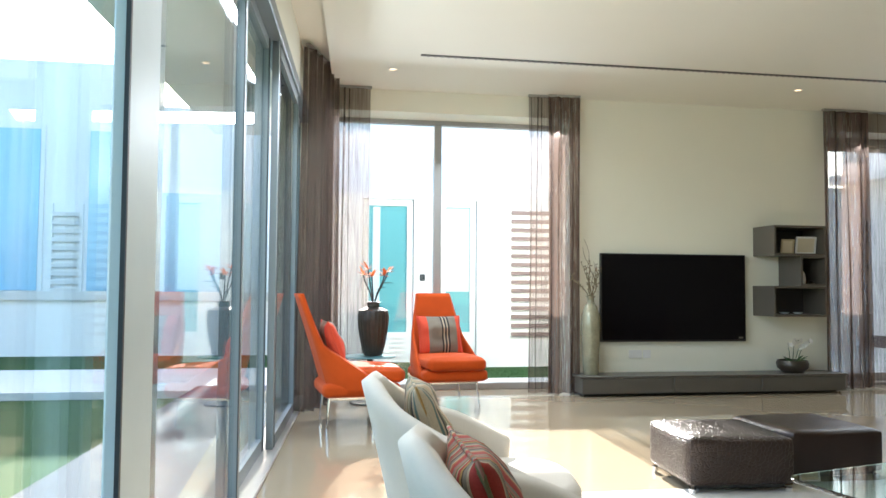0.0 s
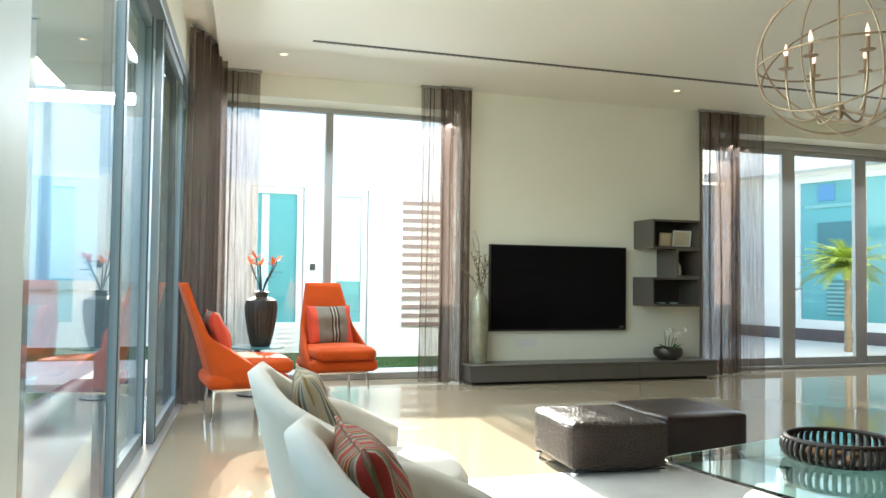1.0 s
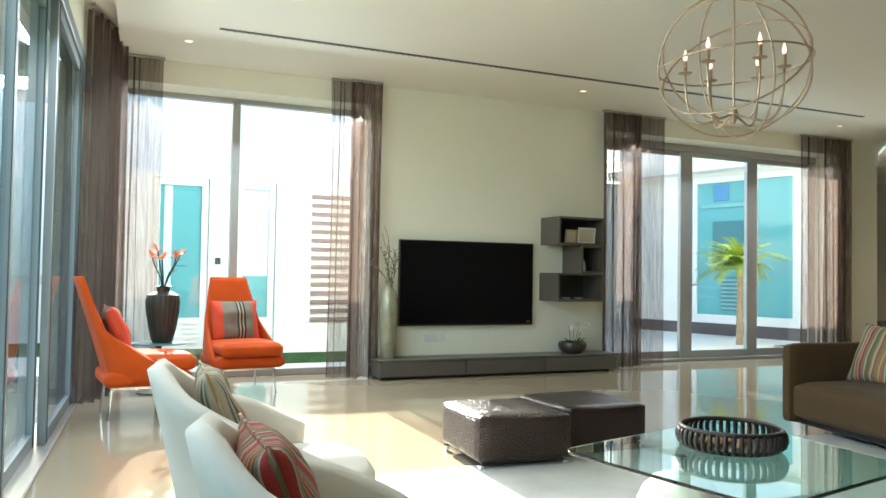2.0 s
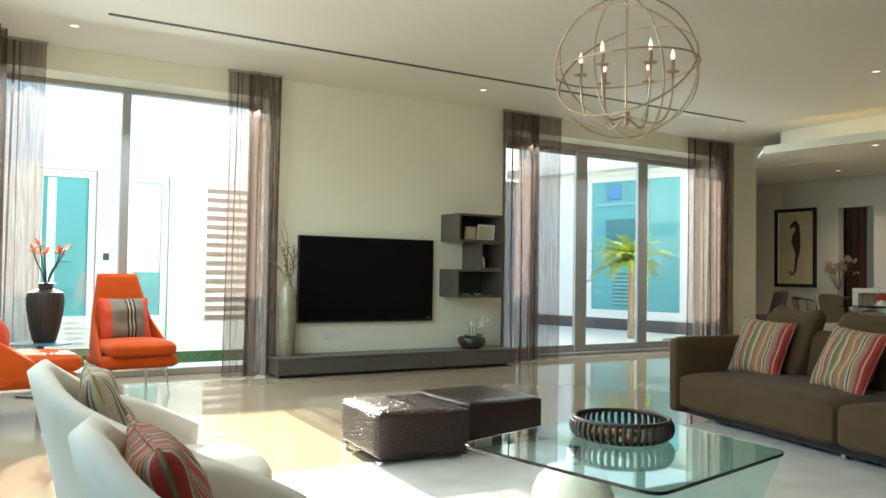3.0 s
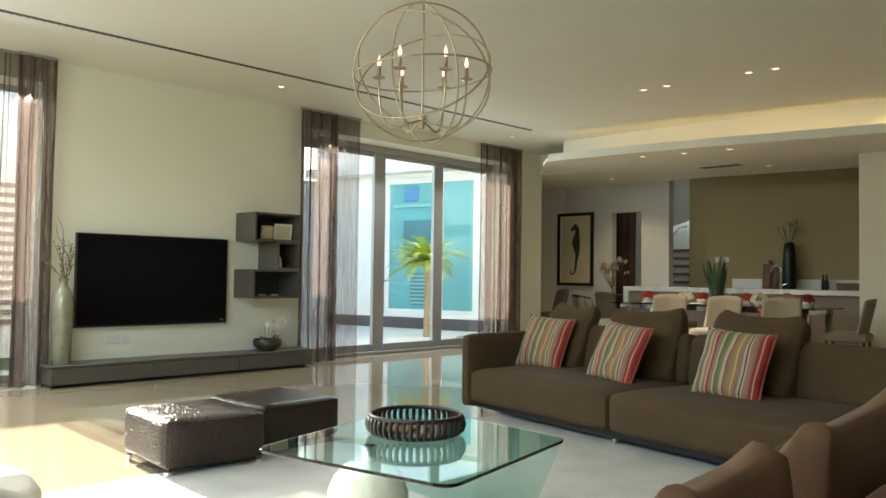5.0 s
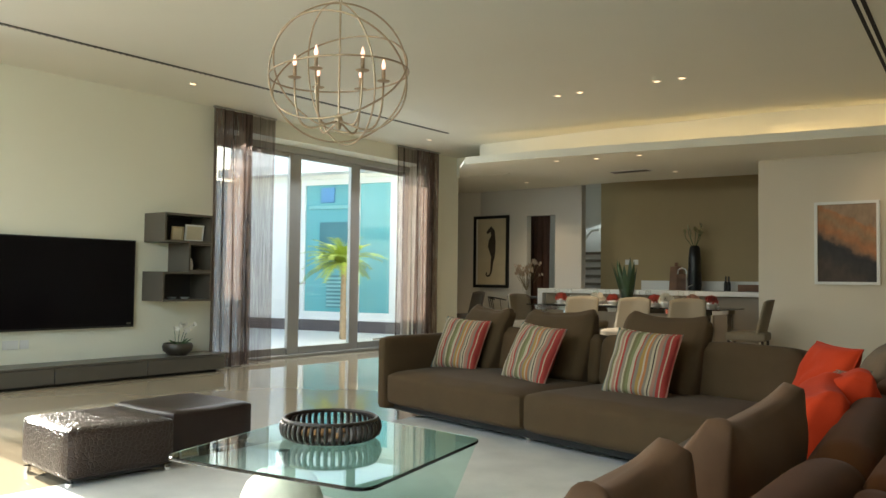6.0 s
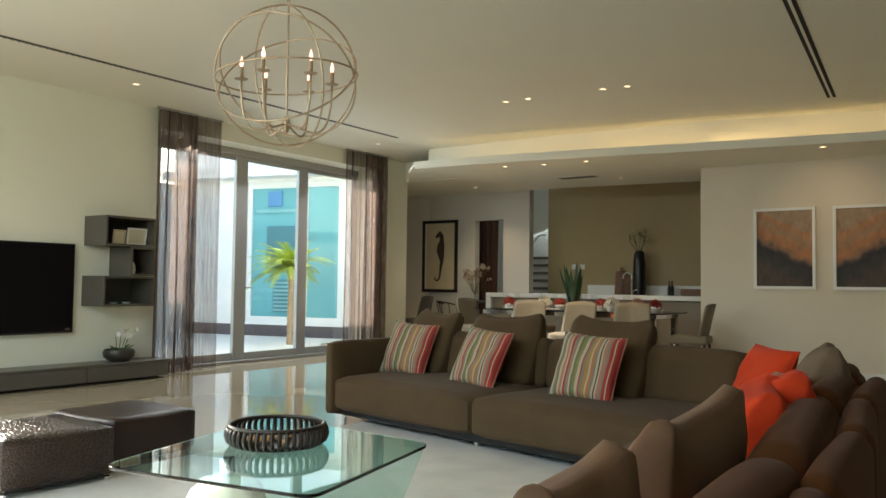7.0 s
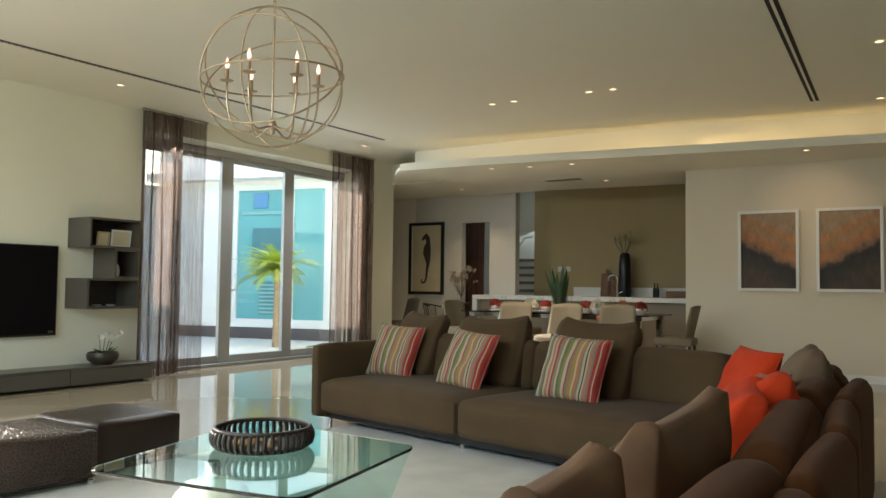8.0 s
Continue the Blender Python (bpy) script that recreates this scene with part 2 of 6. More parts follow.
def block(w, d, h, r=0.06, puff=0.02, n=14, seed=0):
    """An upholstered block w (x) by d (y) by h (z), standing on z=0, with soft edges and crowned faces."""
    bm = bmesh.new()
    bmesh.ops.create_cube(bm, size=1.0)
    bmesh.ops.subdivide_edges(bm, edges=bm.edges[:], cuts=n, use_grid_fill=True)
    for v in bm.verts:
        p = v.co * 2
        q = Vector((p.x * w / 2, p.y * d / 2, p.z * h / 2))
        inner = Vector((max(-(w / 2 - r), min(w / 2 - r, q.x)), max(-(d / 2 - r), min(d / 2 - r, q.y)), max(-(h / 2 - r), min(h / 2 - r, q.z))))
        off = q - inner
        if off.length > 1e-6:
            q = inner + off.normalized() * r
        c = (1 - p.x ** 2), (1 - p.y ** 2), (1 - p.z ** 2)
        k = noise.noise(Vector((q.x * 3 + seed, q.y * 3, q.z * 3))) * 0.006
        if abs(p.z) > 0.99 and p.z > 0:
            q.z += puff * (max(c[0], 0) * max(c[1], 0)) ** 0.5 + k
        if abs(p.x) > 0.99:
            q.x += math.copysign(puff * 0.5 * max(c[1], 0) ** 0.5 * max(c[2], 0) ** 0.5, p.x)
        if abs(p.y) > 0.99:
            q.y += math.copysign(puff * 0.5 * max(c[0], 0) ** 0.5 * max(c[2], 0) ** 0.5, p.y)
        v.co = q + Vector((0, 0, h / 2))
    return bm


def mesh_of(name, bm, material, smooth=None):
    me = bpy.data.meshes.new(name)
    bm.to_mesh(me)
    bm.free()
    for m in (material if isinstance(material, (list, tuple)) else [material]):
        me.materials.append(m)
    if smooth:
        me.shade_smooth()
        if smooth is not True:
            me.set_sharp_from_angle(angle=radians(smooth))
    return me


def part(name, bm, material, parent, label="", smooth=40, m=None, category=""):
    ob = new(name, mesh_of(name, bm, material, smooth))
    ob.parent = parent
    if m is not None:
        ob.matrix_basis = m
    if label:
        tagged(ob, label)
    return ob


def thing(name, label, category, m=None, group=""):
    ob = new(name)
    ob.empty_display_size = 0.1
    if m is not None:
        ob.matrix_basis = m
    return tagged(ob, label, category, group)


def solid(name, bm, material, label, category, kind="", m=None, smooth=40, group=""):
    ob = new(name, mesh_of(name, bm, material, smooth))
    if m is not None:
        ob.matrix_basis = m
    return tagged(ob, label, category, group, kind)


# ---- the room ----
CEIL, HEAD, LOW = 3.08, 2.86, 2.66        # living ceiling, window head, dropped ceiling


def left_x(y):
    """Inner face of the glass wall at y."""
    return -0.26 + 0.07 * (y - 4.23)


LEFT_TURN = pose(left_x(0), 0, 0, 0, 0, -math.degrees(math.atan(0.07)))

floor = solid("floor", boxes((-0.62, 15.2, -4.0, 8.5, -0.12, 0.0), (10.46, 15.2, 8.5, 9.9, -0.12, 0.0)), M_FLOOR, "polished beige stone floor reflecting the windows", "floor", "structure")

# wall with the television
wall_tv = solid("wall_north", boxes(
    (-0.3, 0.2, 8.0, 8.5, 0, CEIL + 0.3), (2.72, 5.72, 8.0, 8.5, 0, CEIL + 0.3), (9.62, 10.45, 8.0, 8.5, 0, CEIL + 0.3),
    (0.2, 2.72, 8.0, 8.5, HEAD, CEIL + 0.3), (5.72, 9.62, 8.0, 8.5, HEAD, CEIL + 0.3)), M_WALL,
    "cream painted wall with two glazed openings", "wall", "structure")
# hall and kitchen beyond
wall_hall_n = solid("wall_hall_north", boxes((0, 2.6, 0, 0.15, 0, 3.3)), M_GREYWALL, "pale grey hall wall", "wall", "structure", m=pose(10.45, 8.42, 0, 0, 0, 36))
wall_hall = solid("wall_hall", boxes((12.4, 12.55, 7.9, 9.9, 0, 3.3), (12.4, 12.55, 6.77, 7.3, 0, 3.3), (12.4, 12.55, 7.3, 7.9, 2.26, 3.3)), M_GREYWALL, "pale grey hall wall with a doorway", "wall", "structure")
wall_olive = solid("wall_kitchen", boxes((13.3, 13.45, -1.0, 6.86, 0, 3.3)), M_OLIVE, "olive brown painted kitchen wall", "wall", "structure")
wall_stair = solid("wall_stair", boxes((15.0, 15.2, -1.0, 9.9, 0, 3.3), (12.55, 15.0, 9.75, 9.9, 0, 3.3)), M_WHITE, "white stairwell wall", "wall", "structure")
wall_pictures = solid("wall_east", boxes((10.6, 10.8, -4.0, 3.22, 0, 3.3)), M_WARM, "warm beige painted wall", "wall", "structure")
wall_south = solid("wall_south", boxes((-0.7, 10.8, -4.2, -4.0, 0, 3.3)), M_WALL, "cream painted wall", "wall", "structure")
wall_kitchen_s = solid("wall_kitchen_south", boxes((10.8, 15.2, -1.2, -1.0, 0, 3.3)), M_WALL, "cream kitchen wall", "wall", "structure")

# ceilings
CX0, CX1 = 0.087, 0.241
def ceil_x(y):
    return CX0 + (CX1 - CX0) * (y - 5.585) / (7.964 - 5.585)

# face of the cove: where the living ceiling stops short of the dropped one
COVE = [(10.56, -4.0), (10.52, -1.6), (10.08, 0.82), (9.87, 1.77), (9.66, 2.75), (9.52, 4.9), (9.55, 6.9)]
# free edge of the dropped ceiling, swinging out into the room
LIP = [(10.2, -4.0), (9.60, 0.70), (9.26, 2.78), (9.01, 4.18), (8.82, 5.41), (8.74, 6.58)]
ceiling = solid("ceiling", prism([(ceil_x(-4), -4)] + COVE + [(10.45, 6.9), (10.45, 8.0), (ceil_x(8.0), 8.0)], CEIL, CEIL + 0.2), M_CEIL, "smooth off-white painted ceiling", "ceiling", "structure")
pocket = solid("ceiling_curtain_recess", prism([(-0.9, -4), (ceil_x(-4), -4), (ceil_x(8), 8.0), (-0.3, 8.0)], CEIL + 0.12, CEIL + 0.25), M_CEIL, "recessed curtain pocket in the ceiling", "ceiling", "structure")
recess = solid("ceiling_upper", boxes((9.4, 15.2, -4.0, 8.0, CEIL + 0.22, CEIL + 0.3), (10.3, 15.2, 8.0, 9.9, CEIL + 0.22, CEIL + 0.3)), M_CEIL, "upper ceiling behind the cove", "ceiling", "structure")
slab = solid("ceiling_dropped", prism(LIP + [(11.62, 6.27), (11.9, 3.6), (11.9, -4.0)], LOW, LOW + 0.1), M_CEIL, "dropped white ceiling with a lit cove along its edge", "ceiling", "structure")
hall_ceiling = solid("ceiling_hall", prism([(9.15, 6.2), (9.15, 6.9), (9.60, 7.33), (10.46, 7.98), (10.46, 8.4), (12.39, 9.8), (12.39, 6.2)], LOW + 0.095, LOW + 0.14), M_CEIL, "plain hall ceiling beyond the dropped one", "ceiling", "structure")
kitchen_ceiling = solid("ceiling_kitchen", boxes((11.6, 13.3, -1.0, 6.19, LOW + 0.22, LOW + 0.3)), M_CEIL, "plain kitchen ceiling", "ceiling", "structure")
upstand = solid("ceiling_cove_upstand", prism(COVE + [(10.45, 6.9), (10.45, 6.98), (9.63, 6.98), (9.60, 4.9), (9.74, 2.75), (9.95, 1.77), (10.16, 0.82), (10.58, -1.6), (10.58, -4.0)], LOW + 0.1, CEIL), M_CEIL, "cove face lit from below", "ceiling", "structure")
bulkhead = solid("ceiling_bulkhead", boxes((10.40, 10.448, 6.984, 7.998, LOW + 0.09, CEIL - 0.002)), M_CEIL, "short bulkhead above the way into the hall", "ceiling", "structure")

# ---- glazing ----
def pane_thing(parent, x0, x1, y, z0, z1, axis='x'):
    ob = part("pane", boxes((x0, x1, y - 0.006, y + 0.006, z0, z1)) if axis == 'x' else boxes((y - 0.006, y + 0.006, x0, x1, z0, z1)), M_GLASS, parent, smooth=None)
    ob.visible_shadow = False
    return ob


def bar(parent, name, x0, x1, y0, y1, z0, z1, m=None, r=0.006):
    return part(name, rbox(x0, x1, y0, y1, z0, z1, r, 1), m or M_ALU, parent, smooth=None)


# fixed two-pane window behind the orange chairs
window_1 = tagged(new("window_1"), "tall two-pane grey aluminium window, floor to lintel", "window", kind="structure")
W1 = 8.36
bar(window_1, "top_rail", 0.2, 2.72, W1, W1 + 0.09, HEAD - 0.05, HEAD)
bar(window_1, "bottom_rail", 0.2, 2.72, W1, W1 + 0.09, 0.0, 0.07)
for x0, x1 in ((0.2, 0.27), (1.33, 1.41), (2.65, 2.72)):
    bar(window_1, "mullion", x0, x1, W1 - 0.01, W1 + 0.08, 0.07, HEAD - 0.05)
pane_thing(window_1, 0.27, 1.33, W1 + 0.04, 0.07, HEAD - 0.05)
pane_thing(window_1, 1.41, 2.65, W1 + 0.04, 0.07, HEAD - 0.05)

# sliding doors to the courtyard
door_1 = tagged(new("door_1"), "grey aluminium sliding glass doors to the courtyard", "door", kind="structure")
bar(door_1, "top_track", 5.72, 9.62, W1 - 0.02, W1 + 0.12, HEAD - 0.09, HEAD)
bar(door_1, "bottom_track", 5.72, 9.62, W1 - 0.06, W1 + 0.12, 0.0, 0.035)
for x0, x1, dy in ((5.72, 5.82, 0), (7.16, 7.36, 0), (8.35, 8.54, 0.03), (9.52, 9.62, 0)):
    bar(door_1, "stile", x0, x1, W1 + dy, W1 + dy + 0.06, 0.035, HEAD - 0.09)
for x0, x1, dy in ((5.82, 7.16, 0.02), (7.36, 8.35, 0.0), (8.54, 9.52, 0.03)):
    bar(door_1, "bottom_rail", x0, x1, W1 + dy, W1 + dy + 0.05, 0.035, 0.13)
    bar(door_1, "top_rail", x0, x1, W1 + dy, W1 + dy + 0.05, HEAD - 0.15, HEAD - 0.09)
    pane_thing(door_1, x0, x1, W1 + dy + 0.025, 0.13, HEAD - 0.15)
hb = bmesh.new()
tube(hb, [(7.33, W1 - 0.01, 1.0), (7.33, W1 - 0.05, 1.0), (7.43, W1 - 0.05, 1.0)], 0.008)
part("door_handle", hb, M_CHROME, door_1, "small chrome lever handle")

# wall of sliding glass doors along the garden
# solid stretch below y 0.35 is added out of view to stop sky light
wall_west = tagged(new("wall_west", mesh_of("wall_west", boxes((-0.14, 0.0, -4.2, 8.0, 2.80, CEIL + 0.3), (-0.14, 0.0, -4.2, 0.35, 0, 2.80)), M_WALL)), "cream painted strip of wall above the glass doors, with an added unseen solid end", "wall", kind="structure")
wall_west.matrix_basis = LEFT_TURN
door_2 = tagged(new("door_2"), "row of tall sliding glass doors in pale aluminium frames", "door", kind="structure")
door_2.matrix_basis = LEFT_TURN
bar(door_2, "top_track", -0.15, 0.01, 0.35, 8.0, 2.70, 2.80, M_SHADEDALU)
bar(door_2, "bottom_track", -0.16, 0.03, 0.35, 8.0, 0.0, 0.02, M_ALU)
STILES = [0.35, 2.1, 3.92, 5.36, 6.93, 7.95]
for i in range(len(STILES) - 1):
    y0, y1 = STILES[i], STILES[i + 1] + (0.5 if i == 0 else 0.0)
    dx = -0.035 if i % 2 else -0.095
    leaf = part("door_leaf", boxes((dx - 0.022, dx + 0.022, y0, y0 + 0.085, 0.02, 2.70), (dx - 0.022, dx + 0.022, y1 - 0.055, y1 + 0.03, 0.02, 2.70),
                (dx - 0.022, dx + 0.022, y0 + 0.085, y1 - 0.055, 0.02, 0.10), (dx - 0.022, dx + 0.022, y0 + 0.085, y1 - 0.055, 2.63, 2.70)), M_SHADEDALU, door_2, smooth=None)
    gl = part("pane", boxes((dx - 0.005, dx + 0.005, y0 + 0.085, y1 - 0.055, 0.10, 2.63)), M_GLASS_BLUE, leaf, smooth=None)
    gl.visible_shadow = False
    part("gasket", boxes((dx + 0.022, dx + 0.026, y0 + 0.072, y0 + 0.087, 0.02, 2.70), (dx + 0.022, dx + 0.026, y1 - 0.058, y1 - 0.043, 0.02, 2.70)), M_DARK, leaf, smooth=None)
    if i == 2:
        hb = bmesh.new()
        tube(hb, [(dx + 0.02, y0 + 0.05, 0.86), (dx + 0.06, y0 + 0.05, 0.88), (dx + 0.06, y0 + 0.05, 1.12), (dx + 0.02, y0 + 0.05, 1.14)], 0.010)
        part("door_handle", hb, M_CHROME, leaf, "long chrome pull handle")
# stout post where two sliding leaves meet
post = part("post", rbox(-0.03, 0.012, 1.97, 2.24, 0.02, 2.70, 0.006, 1), M_ALU_PALE, door_2, smooth=None)
part("gasket", boxes((0.002, 0.013, 1.958, 1.970, 0.02, 2.70)), M_DARK, door_2, smooth=None)


# ---- curtains ----
def curtain(name, p0, p1, z0, z1, pleat, depth, material, label, seed, gather=0.0, group="curtains"):
    """A pleated hanging sheet from p0 to p1, in plan; gather draws its foot together."""
    bm = bmesh.new()
    a, b = Vector((*p0, 0)), Vector((*p1, 0))
    L = (b - a).length
    d = (b - a) / L
    nrm = Vector((-d.y, d.x, 0))
    n = int(L / pleat * 22)
    rows = 18
    grid = []
    for j in range(rows + 1):
        v = j / rows
        z = z1 + (z0 - z1) * v
        row = []
        for i in range(n + 1):
            u = i / n
            w = 2 * math.pi * (u * L / pleat + 0.55 * noise.noise(Vector((u * L / pleat * 0.45, seed, 0.15 * v))))
            amp = depth * (0.60 + 0.40 * v) * (0.85 + 0.7 * noise.noise(Vector((u * L * 6, seed + 4.0, 0.3 * v))))
            off = amp * (math.sin(w) + 0.12 * math.sin(2.3 * w + seed + v))
            x = u * L + 0.125 * pleat * math.sin(2 * w) + gather * v * (0.5 - u) * L + 0.010 * math.sin(w * 0.5 + 3 * v)
            row.append(bm.verts.new(a + d * x + nrm * off + Vector((0, 0, z + 0.004 * math.sin(w)))))
        grid.append(row)
    for r0, r1 in zip(grid, grid[1:]):
        for i in range(n):
            bm.faces.new((r0[i], r1[i], r1[i + 1], r0[i + 1]))
    th = thing(name, label, "curtain", group=group)
    part("curtain_panel", bm, material, th, smooth=True)
    hb = bmesh.new()
    box(hb, 0, L, -0.02, 0.02, z1, z1 + 0.02, Matrix.Translation(a) @ Matrix.Rotation(math.atan2(d.y, d.x), 4, 'Z'))
    part("heading_rail", hb, M_ALU, th, smooth=None)
    return th


CT = CEIL - 0.025
curtain("curtain", (-0.01, 6.9), (0.26, 7.72), 0.015, CT + 0.1, 0.17, 0.085, M_SHEER_THIN, "floor-length taupe sheer curtain gathered beside the glass doors", 3)
curtain("curtain", (0.26, 7.9), (0.62, 7.9), 0.015, CT, 0.15, 0.06, M_SHEER_THIN, "thin taupe sheer curtain at the corner window", 5)
curtain("curtain", (2.24, 7.9), (2.50, 7.9), 0.015, CT, 0.13, 0.04, M_SHEER_THIN, "thin free edge of a taupe sheer curtain", 7)
curtain("curtain", (2.44, 7.86), (2.78, 7.86), 0.015, CT, 0.115, 0.06, M_SHEER, "gathered taupe sheer curtain beside the television wall", 9)
curtain("curtain", (5.58, 7.88), (6.12, 7.88), 0.015, CT, 0.15, 0.065, M_SHEER, "gathered taupe sheer curtain beside the sliding doors", 11)
curtain("curtain", (6.02, 7.92), (6.53, 7.92), 0.015, CT, 0.16, 0.06, M_SHEER_THIN, "thin taupe sheer curtain in front of the sliding doors", 13)
curtain("curtain", (8.85, 7.92), (9.35, 7.92), 0.015, CT, 0.16, 0.06, M_SHEER_THIN, "thin taupe sheer curtain at the courtyard doors", 15)
curtain("curtain", (9.25, 7.88), (9.79, 7.88), 0.015, CT, 0.14, 0.065, M_SHEER, "gathered taupe sheer curtain at the end of the courtyard doors", 17)

# ---- ceiling fittings ----
M_BLADE = mat("grey_slot_vane", (0.17, 0.16, 0.14), 0.6, vary=0.05, bump=0.0)


def air_slot(name, p0, p1, w, label):
    a, b = Vector((*p0, 0)), Vector((*p1, 0))
    L = (b - a).length
    th = thing(name, label, "air slot", Matrix.Translation((*p0, CEIL)) @ Matrix.Rotation(math.atan2(b.y - a.y, b.x - a.x), 4, 'Z'))
    part("slot_backing", boxes((0, L, -w / 2, w / 2, -0.003, 0.0)), M_SLOT, th, smooth=None)
    if w > 0.08:
        part("slot_blade", boxes((0, L, -w * 0.13, w * 0.13, -0.006, -0.003)), M_CEIL, th, "white centre blade", smooth=None)
        return th
    part("slot_blade", boxes((0, L, -w * 0.10, w * 0.10, -0.006, -0.003)), M_BLADE, th, "grey centre blade", smooth=None)
    vanes = part("vane_strip", boxes(*[(0.06 * k, 0.06 * k + 0.018, -w / 2, w / 2, -0.0075, -0.006) for k in range(1, int(L / 0.06))]), M_BLADE, th, smooth=None)
    tagged(vanes, kind="stuff")
    return th


air_slot("linear_air_slot", (0.95, 6.74), (8.56, 6.74), 0.05, "long black linear air slot let into the ceiling")
air_slot("linear_air_slot", (3.6, 1.01), (9.1, 1.40), 0.085, "wide black linear air slot let into the ceiling")


def downlight(x, y, z, i=0):
    th = thing("downlight", "small round recessed downlight, lit warm", "downlight", pose(x, y, z), group="ceiling downlights")
    part("trim_ring", lathe([(0.030, -0.004), (0.042, -0.006), (0.046, -0.002), (0.046, 0.0)], 20), M_WHITE, th)
    part("lamp_face", lathe([(0.0, -0.0055), (0.031, -0.0055), (0.031, -0.002)], 20), M_LAMP, th)
    return th


SPOTS = [(0.76, 7.23), (4.83, 7.2), (8.8, 7.27), (7.49, 4.39), (7.49, 4.12), (7.52, 3.27), (7.54, 3.02), (7.18, 0.63), (9.3, 0.81)]
first = downlight(*SPOTS[0], CEIL)
for x, y in SPOTS[1:]:
    copy_thing(first, pose(x, y, CEIL))
LOWSPOTS = [(9.17, 5.38), (9.26, 4.85), (9.31, 4.28), (10.98, 4.49), (9.67, 1.58)]
copy_thing(first, pose(11.55, 7.36, LOW + 0.095))
for x, y in LOWSPOTS:
    copy_thing(first, pose(x, y, LOW))


def spot_light(at, watts, size=75):
    d = bpy.data.lights.new("downlight_beam", 'SPOT')
    d.energy, d.spot_size, d.spot_blend, d.shadow_soft_size, d.color = watts, radians(size), 0.7, 0.03, (1.0, 0.74, 0.45)
    ob = new("downlight_beam", d)
    ob.matrix_world = look(at, (at[0], at[1] + 0.001, 0))


for x, y in SPOTS[3:]:
    spot_light((x, y, CEIL - 0.02), 4.0)
for x, y in LOWSPOTS:
    if y > 2:
        spot_light((x, y, LOW - 0.02), 9.0 if x < 11 else 26.0)
washer = bpy.data.lights.new("downlight_beam", 'SPOT')          # turned towards the paintings
washer.energy, washer.spot_size, washer.spot_blend, washer.shadow_soft_size, washer.color = 1.5, radians(100), 1.0, 0.03, (1.0, 0.72, 0.46)
new("downlight_beam", washer).matrix_world = look((9.68, 1.56, LOW - 0.03), (10.6, 1.62, 1.75))
spot_light((11.55, 7.36, LOW + 0.07), 5.0, 120)
# strip lamp in the cove above the dropped ceiling
for (x0, y0), (x1, y1) in zip(LIP, LIP[1:]):
    run = math.hypot(x1 - x0, y1 - y0) - 0.04
    mid = Vector(((x0 + x1) / 2 + 0.22, (y0 + y1) / 2, LOW + 0.15))
    area_light("cove_strip", mid, mid + Vector((0.45, 0.04, 0.16)), run, 0.05, 0.095 * run, (1.0, 0.67, 0.31))

# ---- outside ----
ground = solid("ground", boxes((-300, 300, -300, 300, -0.5, -0.13)), M_LAWN, "green lawn round the house", "ground", "structure")
terrace = solid("pavement_terrace", boxes((-1.25, -0.05, -6, 9.2, -0.14, -0.03)), M_SHADEPAVE, "grey stone terrace along the glass doors, darkened for its shade", "pavement", "structure", m=LEFT_TURN)
path_1 = solid("pavement_path", boxes((-14, 0.0, 9.0, 11.4, -0.14, -0.05), (0.0, 6.2, 8.55, 9.75, -0.14, -0.04)), M_PAVE, "pale stone path outside the window", "pavement", "structure")
court = solid("pavement_court", boxes((5.2, 14, 8.75, 16, -0.14, -0.03)), M_PAVE, "pale paved courtyard", "pavement", "structure")


def villa_opening(parent, x0, x1, z0, z1, y, swing=True):
    """A white-framed teal door or window set in a facade facing -y."""
    fr = part("window_frame", boxes((x0, x0 + 0.09, y - 0.06, y + 0.04, z0, z1), (x1 - 0.09, x1, y - 0.06, y + 0.04, z0, z1), (x0 + 0.09, x1 - 0.09, y - 0.06, y + 0.04, z1 - 0.1, z1),
              (x0 + 0.09, x1 - 0.09, y - 0.06, y + 0.04, z0, z0 + 0.45)), M_WHITE, parent, smooth=None)
    part("pane", boxes((x0 + 0.09, x1 - 0.09, y - 0.02, y - 0.01, z0 + 0.45, z1 - 0.1)), M_TEAL, fr, smooth=None)
    for k in range(5):
        z = z0 + 0.08 + 0.07 * k
        part("louvre", boxes((x0 + 0.12, x1 - 0.12, y - 0.085, y - 0.06, z, z + 0.03)), M_WHITE, fr, smooth=None)


M_PALEPANE = mat("pale_pane_reflection", (0.62, 0.74, 0.76), 0.5, vary=0.04, bump=0.0)
villa = thing("villa", "white rendered neighbouring villa with teal-glazed doors", "house")
VY = 12.0
part("wall", boxes((0.0, 0.83, VY, VY + 0.3, -0.13, 2.46), (0.83, 1.61, VY, VY + 0.3, 2.42, 2.46), (1.61, 2.01, VY, VY + 0.3, -0.13, 2.46), (2.01, 2.59, VY, VY + 0.3, 2.42, 2.46),
                   (2.59, 6.5, VY, VY + 0.3, -0.13, 2.46), (0.0, 6.5, VY, VY + 7, 2.46, 2.50)), M_EXT, villa, smooth=None)
# set-back storey added to cover the glaring sky behind the window
part("added_storey", boxes((-0.4, 6.5, VY + 7, VY + 10, 2.4, 5.3)), M_EXT, villa, smooth=None)
villa_opening(villa, 0.84, 1.60, -0.05, 2.42, VY + 0.12)
villa_opening(villa, 2.02, 2.58, -0.05, 2.42, VY + 0.12)
# pale plates on the teal panes, painting in their bright reflections
part("reflection_strip", boxes((0.99, 1.10, VY + 0.085, VY + 0.098, 0.42, 2.30)), M_PALEPANE, villa, "pale strip reflected in the pane", smooth=None)
